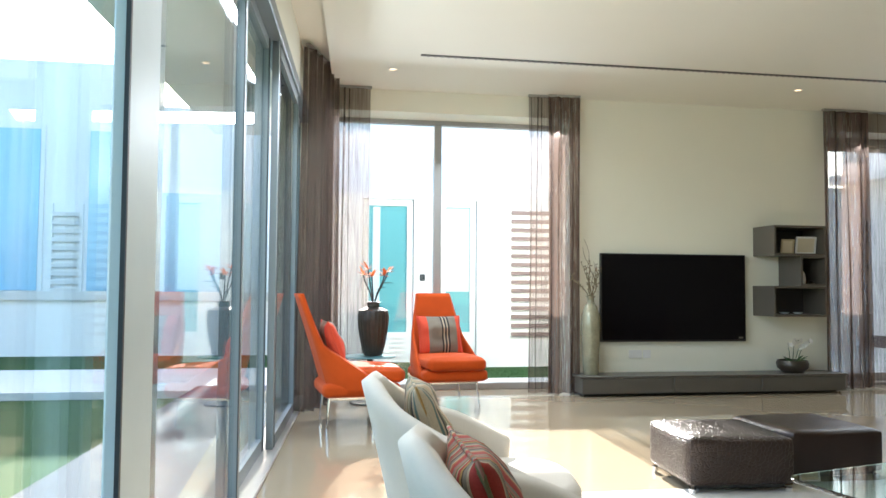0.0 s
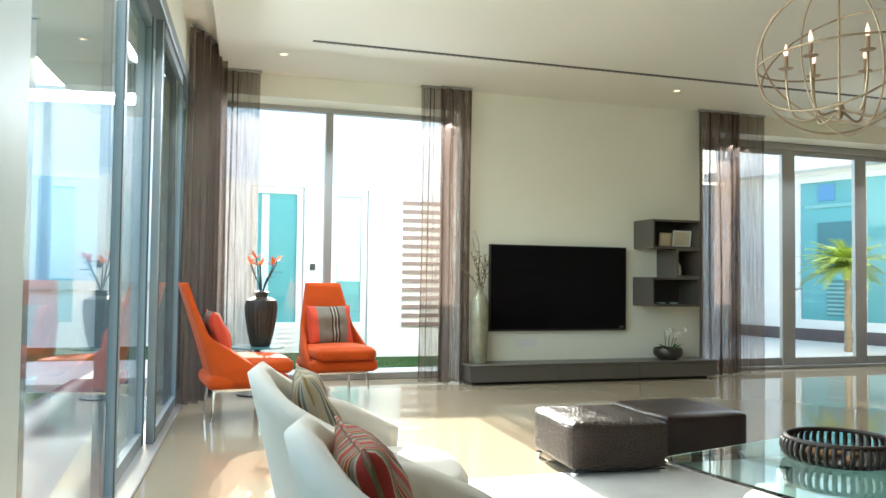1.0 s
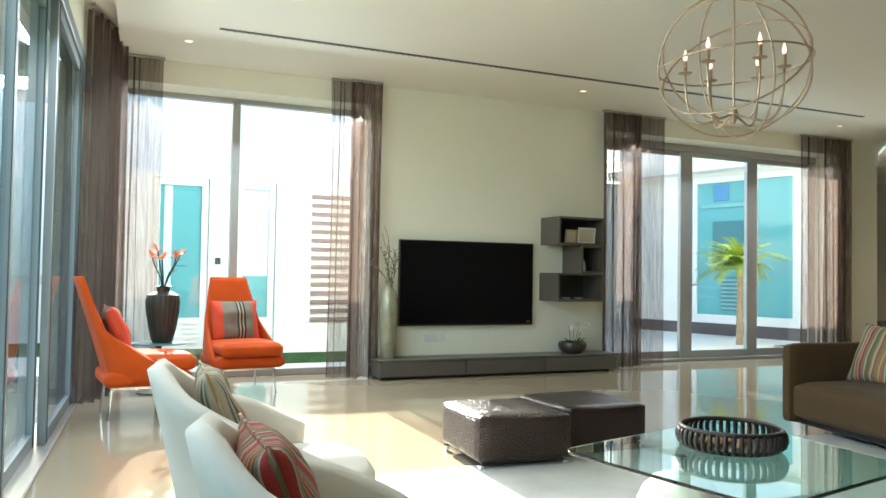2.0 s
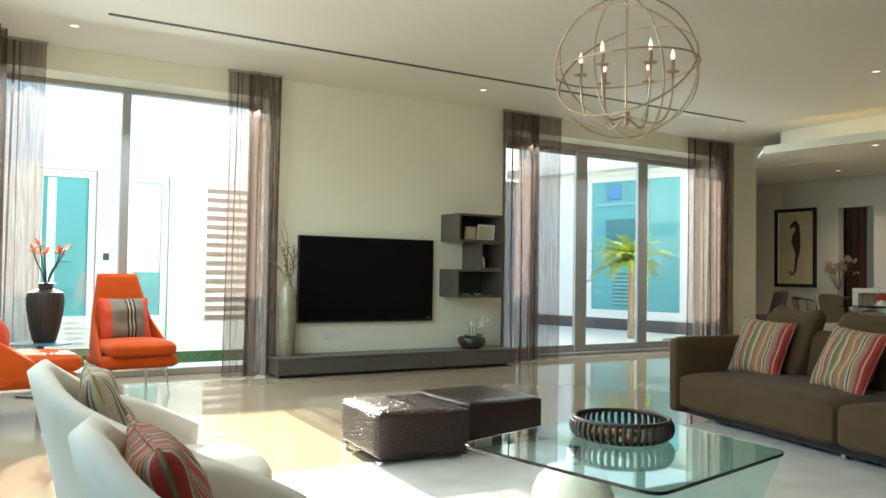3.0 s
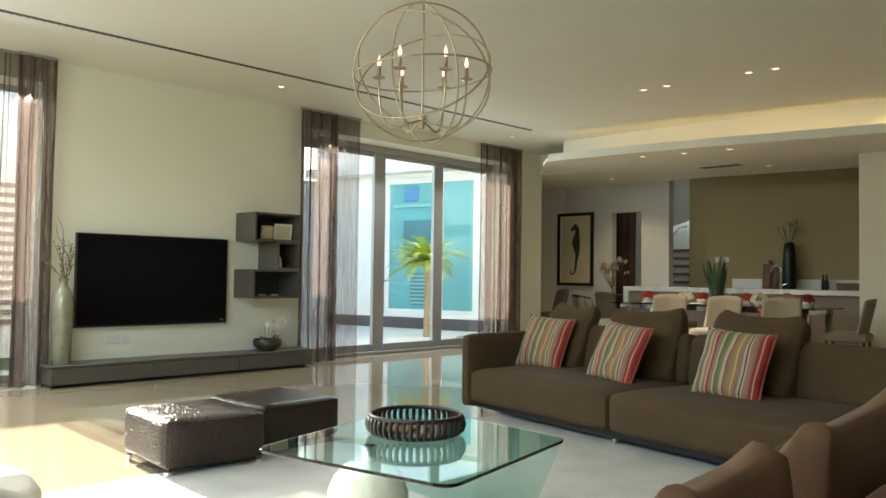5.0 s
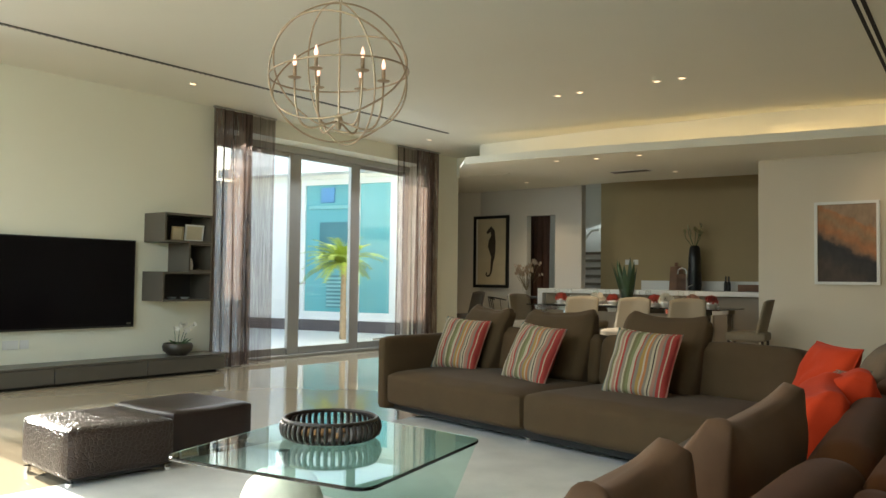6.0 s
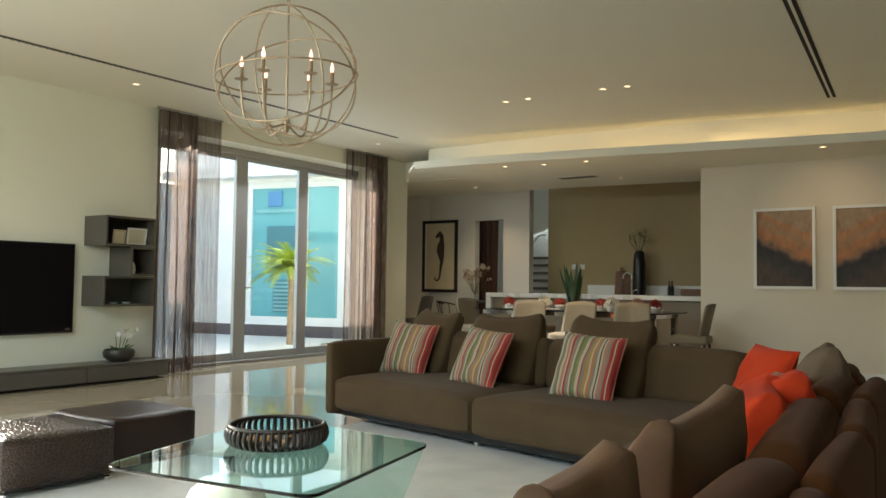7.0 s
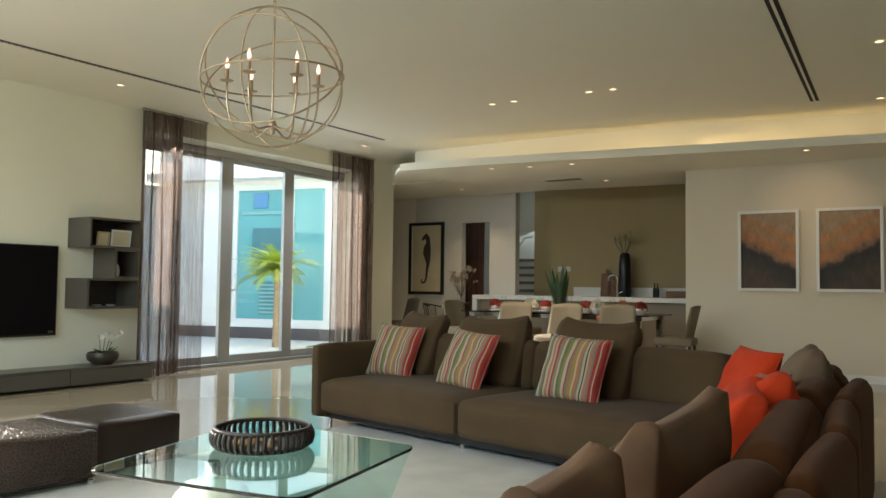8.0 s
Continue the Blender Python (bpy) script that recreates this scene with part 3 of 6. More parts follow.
part("reflection_patch", boxes((2.12, 2.48, VY + 0.085, VY + 0.098, 1.02, 2.30)), M_PALEPANE, villa, "pale reflection across the pane", smooth=None)
part("wall_plate", rbox(1.70, 1.78, VY - 0.02, VY, 1.18, 1.28, 0.004, 1), M_DARK, villa, "small dark wall-mounted box")
lattice = part("louvre_panel", boxes((3.08, 3.12, VY - 0.03, VY, 0.3, 2.32), (3.96, 4.0, VY - 0.03, VY, 0.3, 2.32)), M_WHITE, villa, smooth=None)
M_SLAT = mat("brown_slat", (0.23, 0.15, 0.13), 0.6, vary=0.1)
for k in range(15):
    z = 0.34 + 0.134 * k
    part("slat", boxes((3.12, 3.96, VY - 0.05, VY - 0.01, z, z + 0.06)), M_SLAT, lattice, smooth=None)
wing = thing("garden_wall", "low white garden wall with a long grey coping", "wall")
part("wall", boxes((-30, 0.15, VY + 2.5, VY + 2.8, -0.13, 0.82)), M_EXT, wing, smooth=None)
part("coping", boxes((-30, 0.15, VY + 2.42, VY + 2.88, 0.82, 0.97)), M_PAVE, wing, smooth=None)
M_BLUEPANE = mat("pale_blue_glazing", (0.30, 0.55, 0.70), 0.1, vary=0.08, scale=0.6, bump=0.0)
neighbour = thing("villa", "white two-storey villa with pale blue glazing beyond the lawn", "house")
part("wall", boxes((-16, -4.2, 20, 26, -0.13, 6.4), (-4.2, -0.6, 19, 25, -0.13, 5.2)), M_EXT, neighbour, smooth=None)
for x0, x1, y, z0, z1 in ((-8.2, -6.2, 20, 0.95, 4.75), (-5.1, -4.4, 20, 0.95, 4.75), (-3.3, -1.6, 19, 0.2, 3.2)):
    fr = part("window_frame", boxes((x0 - 0.1, x1 + 0.1, y - 0.05, y - 0.01, z0 - 0.1, z1 + 0.1)), M_WHITE, neighbour, smooth=None)
    part("pane", boxes((x0, x1, y - 0.07, y - 0.05, z0, z1)), M_BLUEPANE, fr, smooth=None)
slats = part("louvre_panel", boxes((-5.95, -5.88, 19.9, 19.98, 0.0, 3.0), (-5.27, -5.2, 19.9, 19.98, 0.0, 3.0)), M_WHITE, neighbour, smooth=None)
for k in range(14):
    part("slat", boxes((-5.88, -5.27, 19.9, 19.96, 0.1 + 0.2 * k, 0.2 + 0.2 * k)), M_PAVE, slats, smooth=None)

eaves = solid("roof_overhang", boxes((-1.31, -0.14, -4.2, 10.2, 2.98, 3.2)), M_EXT, "white rendered roof overhang above the terrace", "roof", "structure", m=LEFT_TURN)

# wing of the house across the courtyard
M_TEALREFLECT = mat("pale_teal_reflection", (0.22, 0.46, 0.46), 0.5, vary=0.06)
M_TEALDARK = mat("dark_teal_panel", (0.07, 0.20, 0.23), 0.4, vary=0.08)
M_PLINTH = mat("dark_kerb", (0.10, 0.08, 0.08), 0.7, vary=0.1)
WING = pose(12.05, 10.35, 0, 0, 0, 104)
court_wing = thing("courtyard_wing", "white courtyard wing with wide teal-glazed doors", "house", WING)
part("wall", boxes((-1.5, 4.6, -0.3, 0.0, 3.16, 4.2), (-1.5, 0.42, -0.3, 0.0, -0.13, 3.16), (2.72, 4.6, -0.3, 0.0, -0.13, 3.16), (0.42, 2.72, -0.3, 0.0, -0.13, 0.25)), M_EXT, court_wing, smooth=None)
part("plinth", boxes((-0.4, 4.2, 0.004, 0.04, -0.1, 0.2)), M_PLINTH, court_wing, smooth=None)
part("canopy", boxes((-1.5, 4.6, 0.0, 0.4, 3.24, 3.42)), M_EXT, court_wing, smooth=None)
for x0, x1 in ((0.44, 1.36), (1.38, 2.70)):
    fr = part("window_frame", boxes((x0, x0 + 0.1, -0.12, -0.04, 0.25, 3.16), (x1 - 0.1, x1, -0.12, -0.04, 0.25, 3.16), (x0 + 0.1, x1 - 0.1, -0.12, -0.04, 3.04, 3.16), (x0 + 0.1, x1 - 0.1, -0.12, -0.04, 0.25, 0.37)), M_WHITE, court_wing, smooth=None)
    part("pane", boxes((x0 + 0.1, x1 - 0.1, -0.09, -0.08, 0.37, 3.04)), M_TEAL, fr, smooth=None)
    # reflections in the pane, built as thin plates: box, canopy, opening, louvres
    if x0 > 1:
        part("box_reflection", rbox(1.88, 2.22, -0.078, -0.045, 2.66, 2.98, 0.01, 1), mat("blue_reflection", (0.10, 0.27, 0.50), 0.5, vary=0.08), fr, "blue box reflected in the pane", smooth=None)
        part("ledge_reflection", boxes((1.52, 2.50, -0.078, -0.04, 2.53, 2.60)), M_TEALREFLECT, fr, smooth=None)
        part("opening_reflection", boxes((1.56, 2.24, -0.078, -0.062, 1.28, 2.25)), M_TEALDARK, fr, "dark opening reflected in the pane", smooth=None)
        # the louvred shutter, too, is only a reflection given shape
        shutter = part("shutter", boxes((1.60, 2.06, -0.078, -0.068, 0.46, 1.14)), M_TEALDARK, fr, smooth=None)
        for k in range(8):
            part("louvre", boxes((1.62, 2.04, -0.066, -0.050, 0.49 + 0.08 * k, 0.53 + 0.08 * k)), M_TEALREFLECT, shutter, smooth=None)
far_wall = thing("courtyard_wall", "white rendered courtyard wall", "wall")
# stretch up to x 9.2 is raised, out of view, to block sun
part("wall", boxes((6.5, 9.2, 14.6, 18.0, -0.13, 5.4), (9.2, 16.0, 14.6, 18.0, -0.13, 3.1)), M_EXT, far_wall, smooth=None)
part("coping", boxes((6.5, 9.2, 14.55, 18.05, 5.4, 5.46), (9.2, 16.0, 14.55, 18.05, 3.1, 3.16)), M_PAVE, far_wall, smooth=None)
solid("kerb", boxes((6.6, 11.0, 14.3, 14.6, -0.13, -0.06)), M_PLINTH, "dark stone kerb along the courtyard wall", "kerb", "structure")


def palm(at, h, seed):
    rnd = random.Random(seed)
    th = thing("palm_tree", "young date palm with a ringed trunk and arching fronds", "palm tree", pose(*at))
    prof = []
    n = 26
    for i in range(n + 1):
        z = h * i / n
        prof.append((0.060 * (1 - 0.25 * i / n) * (1.12 if i % 2 else 0.95), z))
    part("trunk", lathe(prof, 14), mat("palm_bark", (0.34, 0.24, 0.15), 0.9, vary=0.25, scale=12, bump=0.6, fine=40), th)
    bm = bmesh.new()
    for k in range(58):
        a = rnd.uniform(0, 2 * math.pi)
        lift = rnd.uniform(0.25, 1.5)
        L = rnd.uniform(0.50, 0.90)
        pts = []
        for j in range(9):
            u = j / 8
            rr = L * u * math.cos(lift * (1 - 0.6 * u))
            zz = h + L * (math.sin(lift) * u - 0.70 * u * u * (1.25 - 0.5 * lift))
            pts.append(Vector((math.cos(a) * rr, math.sin(a) * rr, zz)))
        tube(bm, pts, 0.012, 4, r2=0.003)
        for j in range(1, 39):
            u = j / 39 * 8
            i0 = min(int(u), 7)
            p = pts[i0].lerp(pts[i0 + 1], u - i0)
            d = (pts[i0 + 1] - pts[i0]).normalized()
            sd = d.cross(Vector((0, 0, 1)))
            if sd.length < 1e-3:
                continue
            sd.normalize()
            ln = 0.20 * (1 - abs(j / 39 - 0.4)) * rnd.uniform(0.8, 1.1)
            for s in (1, -1):
                tip = p + (sd * s * 0.8 + d * 0.6 + Vector((0, 0, rnd.uniform(-0.3, 0.15)))).normalized() * ln
                w = d * 0.009
                bm.faces.new([bm.verts.new(q) for q in (p - w, p + w, tip)])
    part("crown", bm, mat("palm_leaf", (0.36, 0.44, 0.06), 0.6, vary=0.3, scale=4, bump=0.0), th)


palm((10.2, 10.4, -0.03), 1.35, 4)

# lawn blades near the glass
bm = bmesh.new()
rnd = random.Random(8)
for k in range(9000):
    x, y = rnd.uniform(0.2, 5.5), rnd.uniform(9.8, 11.95)
    a = rnd.uniform(0, 6.28)
    h = rnd.uniform(0.006, 0.013)
    w = Vector((math.cos(a), math.sin(a), 0)) * 0.006
    p = Vector((x, y, -0.13))
    bm.faces.new([bm.verts.new(q) for q in (p - w, p + w, p + Vector((rnd.uniform(-.02, .02), rnd.uniform(-.02, .02), h)))])
solid("grass", bm, mat("grass_blade", (0.05, 0.115, 0.03), 0.9, vary=0.1, scale=5, bump=0.0), "short green lawn grass", "grass", "stuff", smooth=None)


# ---- materials of the furniture ----
M_ORANGE = weave(mat("orange_felt", (0.52, 0.070, 0.008), 0.85, vary=0.08, scale=9, bump=0.0), 600, 0.25)
M_BRIGHTORANGE = weave(mat("bright_orange_cloth", (0.55, 0.044, 0.010), 0.85, vary=0.08, scale=9, bump=0.0), 600, 0.25)
M_IVORY = weave(mat("ivory_upholstery", (0.66, 0.605, 0.52), 0.8, vary=0.05, scale=6, bump=0.0), 700, 0.2)
M_TAUPE = weave(mat("taupe_sofa_cloth", (0.087, 0.053, 0.026), 0.85, vary=0.12, scale=5, bump=0.0), 1100, 0.10)
# sofa cloth again, dimmed and reddened to paint in the warm lamplight
M_TAUPE_LAMPLIT = weave(mat("taupe_cloth_lamplit", (0.078, 0.025, 0.005), 0.85, vary=0.14, scale=6, bump=0.0), 1100, 0.10)
M_LINEN = weave(mat("grey_linen", (0.16, 0.105, 0.066), 0.85, vary=0.08, scale=10, bump=0.0), 500, 0.35)
M_GREY = mat("taupe_grey_lacquer", (0.105, 0.092, 0.075), 0.35, vary=0.06, scale=5, bump=0.02)
M_GREY_IN = mat("dark_shelf_inside", (0.045, 0.040, 0.036), 0.5, vary=0.06, scale=5, bump=0.02)
M_TV = mat("black_gloss_screen", (0.006, 0.005, 0.006), 0.10, vary=0.05, bump=0.0, spec=0.15)
M_BLACK = mat("black_plastic", (0.012, 0.012, 0.012), 0.35, vary=0.05, bump=0.0)
M_BRONZE = mat("dark_bronze_glaze", (0.055, 0.045, 0.035), 0.35, 0.3, vary=0.2, scale=14, bump=0.1)
M_DKWOOD = mat("dark_stained_wood", (0.035, 0.022, 0.016), 0.4, vary=0.2, scale=10, bump=0.1)
M_WOOD = mat("brown_wood", (0.20, 0.09, 0.04), 0.5, vary=0.2, scale=8, bump=0.1)
M_LEAF = mat("green_leaf", (0.035, 0.09, 0.025), 0.5, vary=0.25, scale=15, bump=0.05)
M_TWIG = mat("dry_twig", (0.20, 0.16, 0.09), 0.8, vary=0.2, scale=20, bump=0.1)
M_PETAL = mat("white_petal", (0.75, 0.73, 0.66), 0.6, vary=0.05, scale=20, bump=0.02)
M_OPETAL = mat("orange_petal", (0.75, 0.16, 0.02), 0.5, vary=0.2, scale=20, bump=0.02)
M_RPETAL = mat("red_petal", (0.48, 0.09, 0.07), 0.5, vary=0.2, scale=20, bump=0.02)
M_STONE = mat("carved_pale_stone", (0.62, 0.58, 0.47), 0.6, vary=0.12, scale=7, bump=0.4, fine=30)
M_RUG = weave(mat("pale_silk_rug", (0.60, 0.575, 0.53), 0.75, vary=0.16, scale=3.4, bump=0.0), 900, 0.3)
M_PAPER = mat("cream_paper", (0.66, 0.58, 0.42), 0.8, vary=0.08, scale=5, bump=0.02)
M_INK = mat("sepia_ink", (0.06, 0.045, 0.035), 0.8, vary=0.3, scale=30, bump=0.02)
M_GILT = mat("pale_gilt_frame", (0.55, 0.47, 0.30), 0.4, 0.5, vary=0.1, bump=0.05)
M_PEWTER = mat("aged_champagne_metal", (0.52, 0.40, 0.28), 0.36, 0.70, vary=0.15, scale=20, bump=0.05)
M_CANDLE = mat("bronze_candle_sleeve", (0.40, 0.27, 0.17), 0.6, vary=0.03, bump=0.0)
M_FLAME = glow("warm_bulb", (1.0, 0.46, 0.30), 0.38)
M_BEIGE = weave(mat("beige_dining_cloth", (0.215, 0.175, 0.12), 0.8, vary=0.05, scale=6, bump=0.0), 700, 0.2)
M_COUNTER = mat("white_counter_stone", (0.78, 0.77, 0.74), 0.2, vary=0.03, scale=4, bump=0.0)
M_CLEAR = glass_mat("clear_glassware", (0.985, 0.99, 0.985))

# glazed stoneware of the floor vase, mottled in bands
M_MOTTLE = mat("mottled_celadon_glaze", (0.30, 0.29, 0.20), 0.25, 0.25, vary=0.30, scale=9, bump=0.15, fine=45)

# table glass with a green body
M_TABLEGLASS = bpy.data.materials.new("green_edged_table_glass")
M_TABLEGLASS.use_nodes = True
_b = M_TABLEGLASS.node_tree.nodes["Principled BSDF"]
_b.inputs["Base Color"].default_value = (0.60, 0.89, 0.86, 1)
_b.inputs["Roughness"].default_value = 0.0
_b.inputs["Transmission Weight"].default_value = 1.0
_b.inputs["IOR"].default_value = 1.5

# brown leather, cross-hatched like crocodile
M_CROC = mat("embossed_brown_leather", (0.028, 0.016, 0.011), 0.28, vary=0.2, scale=5, bump=0.0, spec=0.4)
_vt = node(M_CROC, "ShaderNodeTexVoronoi")
_vt.feature = 'DISTANCE_TO_EDGE'
_vt.inputs["Scale"].default_value = 44
_tc = node(M_CROC, "ShaderNodeTexCoord")
_rm = node(M_CROC, "ShaderNodeMapRange")
_rm.inputs[2].default_value = 0.12
_bp = node(M_CROC, "ShaderNodeBump")
_bp.inputs["Strength"].default_value = 0.6
_bp.inputs["Distance"].default_value = 0.004
_l = M_CROC.node_tree.links
_l.new(_tc.outputs["Object"], _vt.inputs["Vector"])
_l.new(_vt.outputs["Distance"], _rm.inputs[0])
_l.new(_rm.outputs[0], _bp.inputs["Height"])
_l.new(_bp.outputs[0], M_CROC.node_tree.nodes["Principled BSDF"].inputs["Normal"])
M_LEATHER = mat("smooth_brown_leather", (0.028, 0.016, 0.012), 0.36, vary=0.15, scale=6, bump=0.25, fine=160, spec=0.3)

RED, OCH, OLV, CRM, GRY, ORG, DKB, TEA, GRN = (0.33, 0.045, 0.035), (0.34, 0.20, 0.06), (0.15, 0.13, 0.06), (0.42, 0.34, 0.23), (0.21, 0.175, 0.13), (0.40, 0.15, 0.06), (0.03, 0.025, 0.025), (0.10, 0.15, 0.13), (0.18, 0.18, 0.08)
PNK = (0.34, 0.16, 0.115)
M_STRIPE = stripes("multicolour_stripe", [(TEA, .8), (CRM, 1.2), (GRY, .8), (OLV, .7), (CRM, .8), (PNK, 1), (CRM, .5), (RED, .8), (GRY, 1.2), (CRM, .7), (OLV, 1), (GRN, 1), (CRM, 1), (RED, .5), (GRY, 1), (OCH, 1), (CRM, .6), (ORG, .8), (GRY, .8), (CRM, .7), (DKB, .3), (CRM, .6), (PNK, 1), (GRY, .7), (RED, .9), (CRM, .4), (RED, 1.4), (PNK, .6)], 0.46)
M_STRIPE_G = stripes("green_stripe", [(CRM, 2), (TEA, 1), (CRM, 1), (DKB, .8), (OLV, 2), (CRM, 1.2), (GRN, 1.5), (ORG, .6), (CRM, 1.4), (OCH, 1)], 0.13)
M_STRIPE_R = stripes("red_stripe", [(RED, 1.6), (ORG, .6), (CRM, .4), (GRY, 1), (DKB, .5), (PNK, .7), (OLV, .6), (RED, 1.1), (CRM, .5), (GRY, .9), (DKB, .3), (OCH, .6), (RED, .8), (CRM, .3), (OLV, .6), (PNK, .6), (GRY, .7)], 0.17)
M_BANDED = stripes("orange_grey_band", [((0.68, 0.07, 0.025), 2.3), (GRY, 3.0), (DKB, .4), (CRM, .3), (DKB, .4), (CRM, .3), (DKB, .4), (GRY, 1.8), ((0.68, 0.07, 0.025), 1.6)], 0.45)


for cloth in (M_ORANGE, M_BRIGHTORANGE, M_TAUPE, M_TAUPE_LAMPLIT, M_LINEN, M_STRIPE, M_STRIPE_R):
    cloth.node_tree.nodes["Principled BSDF"].inputs["Specular IOR Level"].default_value = 0.15


def frame_boxes(w, h, b, d):
    """A picture frame w by h in the local xz plane, bar b wide, d deep towards -y."""
    return boxes((0, w, -d, 0, 0, b), (0, w, -d, 0, h - b, h), (0, b, -d, 0, b, h - b), (w - b, w, -d, 0, b, h - b))


# ---- television wall ----
tv = thing("television", "large black flat television mounted on the cream wall", "television", pose(3.03, 7.93, 0.525))
part("casing", rbox(0, 1.635, 0.0, 0.05, 0, 0.925, 0.006), M_BLACK, tv)
part("screen", boxes((0.012, 1.623, -0.002, 0.0005, 0.02, 0.913)), M_TV, tv, smooth=None)
part("wall_bracket", boxes((0.5, 1.1, 0.05, 0.07, 0.25, 0.7)), M_BLACK, tv, smooth=None)
part("badge", boxes((1.55, 1.60, -0.004, -0.002, 0.03, 0.05)), M_GREY, tv, smooth=None)

bench = thing("media_bench", "long low taupe lacquered media bench under the television", "media bench")
part("plinth", boxes((2.76, 5.56, 7.70, 7.99, 0.0, 0.03)), M_BLACK, bench, smooth=None)
part("carcass", rbox(2.72, 5.62, 7.645, 7.995, 0.03, 0.185, 0.004, 1), M_GREY, bench)
part("top", rbox(2.70, 5.64, 7.62, 7.998, 0.185, 0.205, 0.003, 1), M_GREY, bench)
for x0, x1 in ((2.72, 3.685), (3.692, 4.655), (4.662, 5.62)):
    part("drawer_front", rbox(x0, x1, 7.625, 7.645, 0.03, 0.18, 0.003, 1), M_GREY, bench)


def open_box(parent, x0, x1, z0, z1, y0=7.60, y1=7.998, t=0.022):
    b = part("shelf_box", boxes((x0, x1, y0, y1, z0, z0 + t), (x0, x1, y0, y1, z1 - t, z1), (x0, x0 + t, y0, y1, z0 + t, z1 - t), (x1 - t, x1, y0, y1, z0 + t, z1 - t)), M_GREY, parent, smooth=None)
    part("back_panel", boxes((x0 + t, x1 - t, y1 - 0.02, y1 - 0.003, z0 + t, z1 - t)), M_GREY_IN, b, smooth=None)


shelf = thing("wall_shelf", "stepped taupe wall shelf of three open boxes", "shelf")
open_box(shelf, 4.80, 5.40, 1.44, 1.755)
open_box(shelf, 5.10, 5.40, 1.122, 1.438)
open_box(shelf, 4.79, 5.40, 0.80, 1.12)
for x, w, h, mt in ((4.955, 0.15, 0.155, M_GILT), (5.125, 0.235, 0.185, M_WHITE)):
    th = thing("photo_frame", "small framed print standing in the wall shelf", "photo frame", pose(x, 7.74, 1.4625, 8, 0, 0))
    part("frame", frame_boxes(w, h, 0.018, 0.015), mt, th, smooth=None)
    part("print", boxes((0.018, w - 0.018, -0.006, -0.002, 0.018, h - 0.018)), M_PAPER, th, smooth=None)
th = thing("ornament", "small white ceramic ornament in the wall shelf", "ornament", pose(5.2, 7.75, 1.1445))
part("body", lathe([(0.0, 0), (0.045, 0), (0.05, 0.05), (0.04, 0.11), (0.02, 0.14), (0.0, 0.145)], 20), M_WHITE, th)
th = thing("ornament", "small dark stone ornament in the wall shelf", "ornament", pose(5.32, 7.75, 1.1445))
part("body", lathe([(0.0, 0), (0.03, 0), (0.035, 0.02), (0.0, 0.045)], 16), M_BRONZE, th)
for x in (4.98, 5.14):
    th = thing("silver_dish", "small silver dish on the lowest shelf box", "dish", pose(x, 7.72, 0.8225))
    part("dish", lathe([(0.0, 0.004), (0.03, 0.002), (0.05, 0.02), (0.053, 0.022), (0.03, 0.006), (0.0, 0.008)], 20), M_ALU_PALE, th)
for x in (3.36, 3.52):
    th = thing("wall_socket", "white double wall socket under the television", "wall socket", pose(x, 8.0, 0.35))
    part("plate", rbox(0, 0.145 if x < 3.4 else 0.085, -0.009, -0.0005, 0, 0.085, 0.003, 1), M_WHITE, th)
    part("switch", rbox(0.02, 0.04, -0.012, -0.009, 0.03, 0.055, 0.001, 1), M_WHITE, th)

vase = thing("floor_vase", "tall mottled celadon vase holding dry twigs", "vase", pose(2.87, 7.80, 0.205))
part("body", lathe([(0.0, 0), (0.07, 0), (0.078, 0.02), (0.088, 0.25), (0.099, 0.48), (0.094, 0.60), (0.064, 0.69), (0.035, 0.735), (0.033, 0.77), (0.05, 0.80), (0.042, 0.80), (0.026, 0.765), (0.0, 0.75)], 32), M_MOTTLE, vase)
bm = bmesh.new()
rnd = random.Random(21)
for k in range(11):
    a = rnd.uniform(0, 6.28)
    p = Vector((0, 0, 0.76))
    pts = [p.copy()]
    d = Vector((math.cos(a) * 0.35, math.sin(a) * 0.25, 1)).normalized()
    for j in range(9):
        d = (d + Vector((rnd.uniform(-.35, .35), rnd.uniform(-.3, .3), rnd.uniform(-.05, .15)))).normalized()
        p = p + d * rnd.uniform(0.045, 0.07) * (1.2 if k < 3 else 0.75)
        p.y = min(p.y, 0.17)
        p.x = max(-0.22, min(0.06, p.x))
        pts.append(p.copy())
    tube(bm, pts, 0.006, 5, r2=0.0018)
    if k > 4:
        for q in pts[3:]:
            for s in range(2):
                e = q + Vector((rnd.uniform(-.03, .03), rnd.uniform(-.03, .03), rnd.uniform(-.01, .03)))
                tube(bm, [q, e], 0.003, 4, r2=0.006)
part("twig_spray", bm, M_TWIG, vase)

orchid = thing("orchid_bowl", "low dark bowl of white orchids on the media bench", "potted plant", pose(5.12, 7.80, 0.205))
part("bowl", lathe([(0.0, 0.0), (0.10, 0.0), (0.155, 0.05), (0.165, 0.10), (0.15, 0.13), (0.14, 0.125), (0.145, 0.09), (0.0, 0.08)], 32), M_BRONZE, orchid)
bm, bl, bs = bmesh.new(), bmesh.new(), bmesh.new()
rnd = random.Random(5)


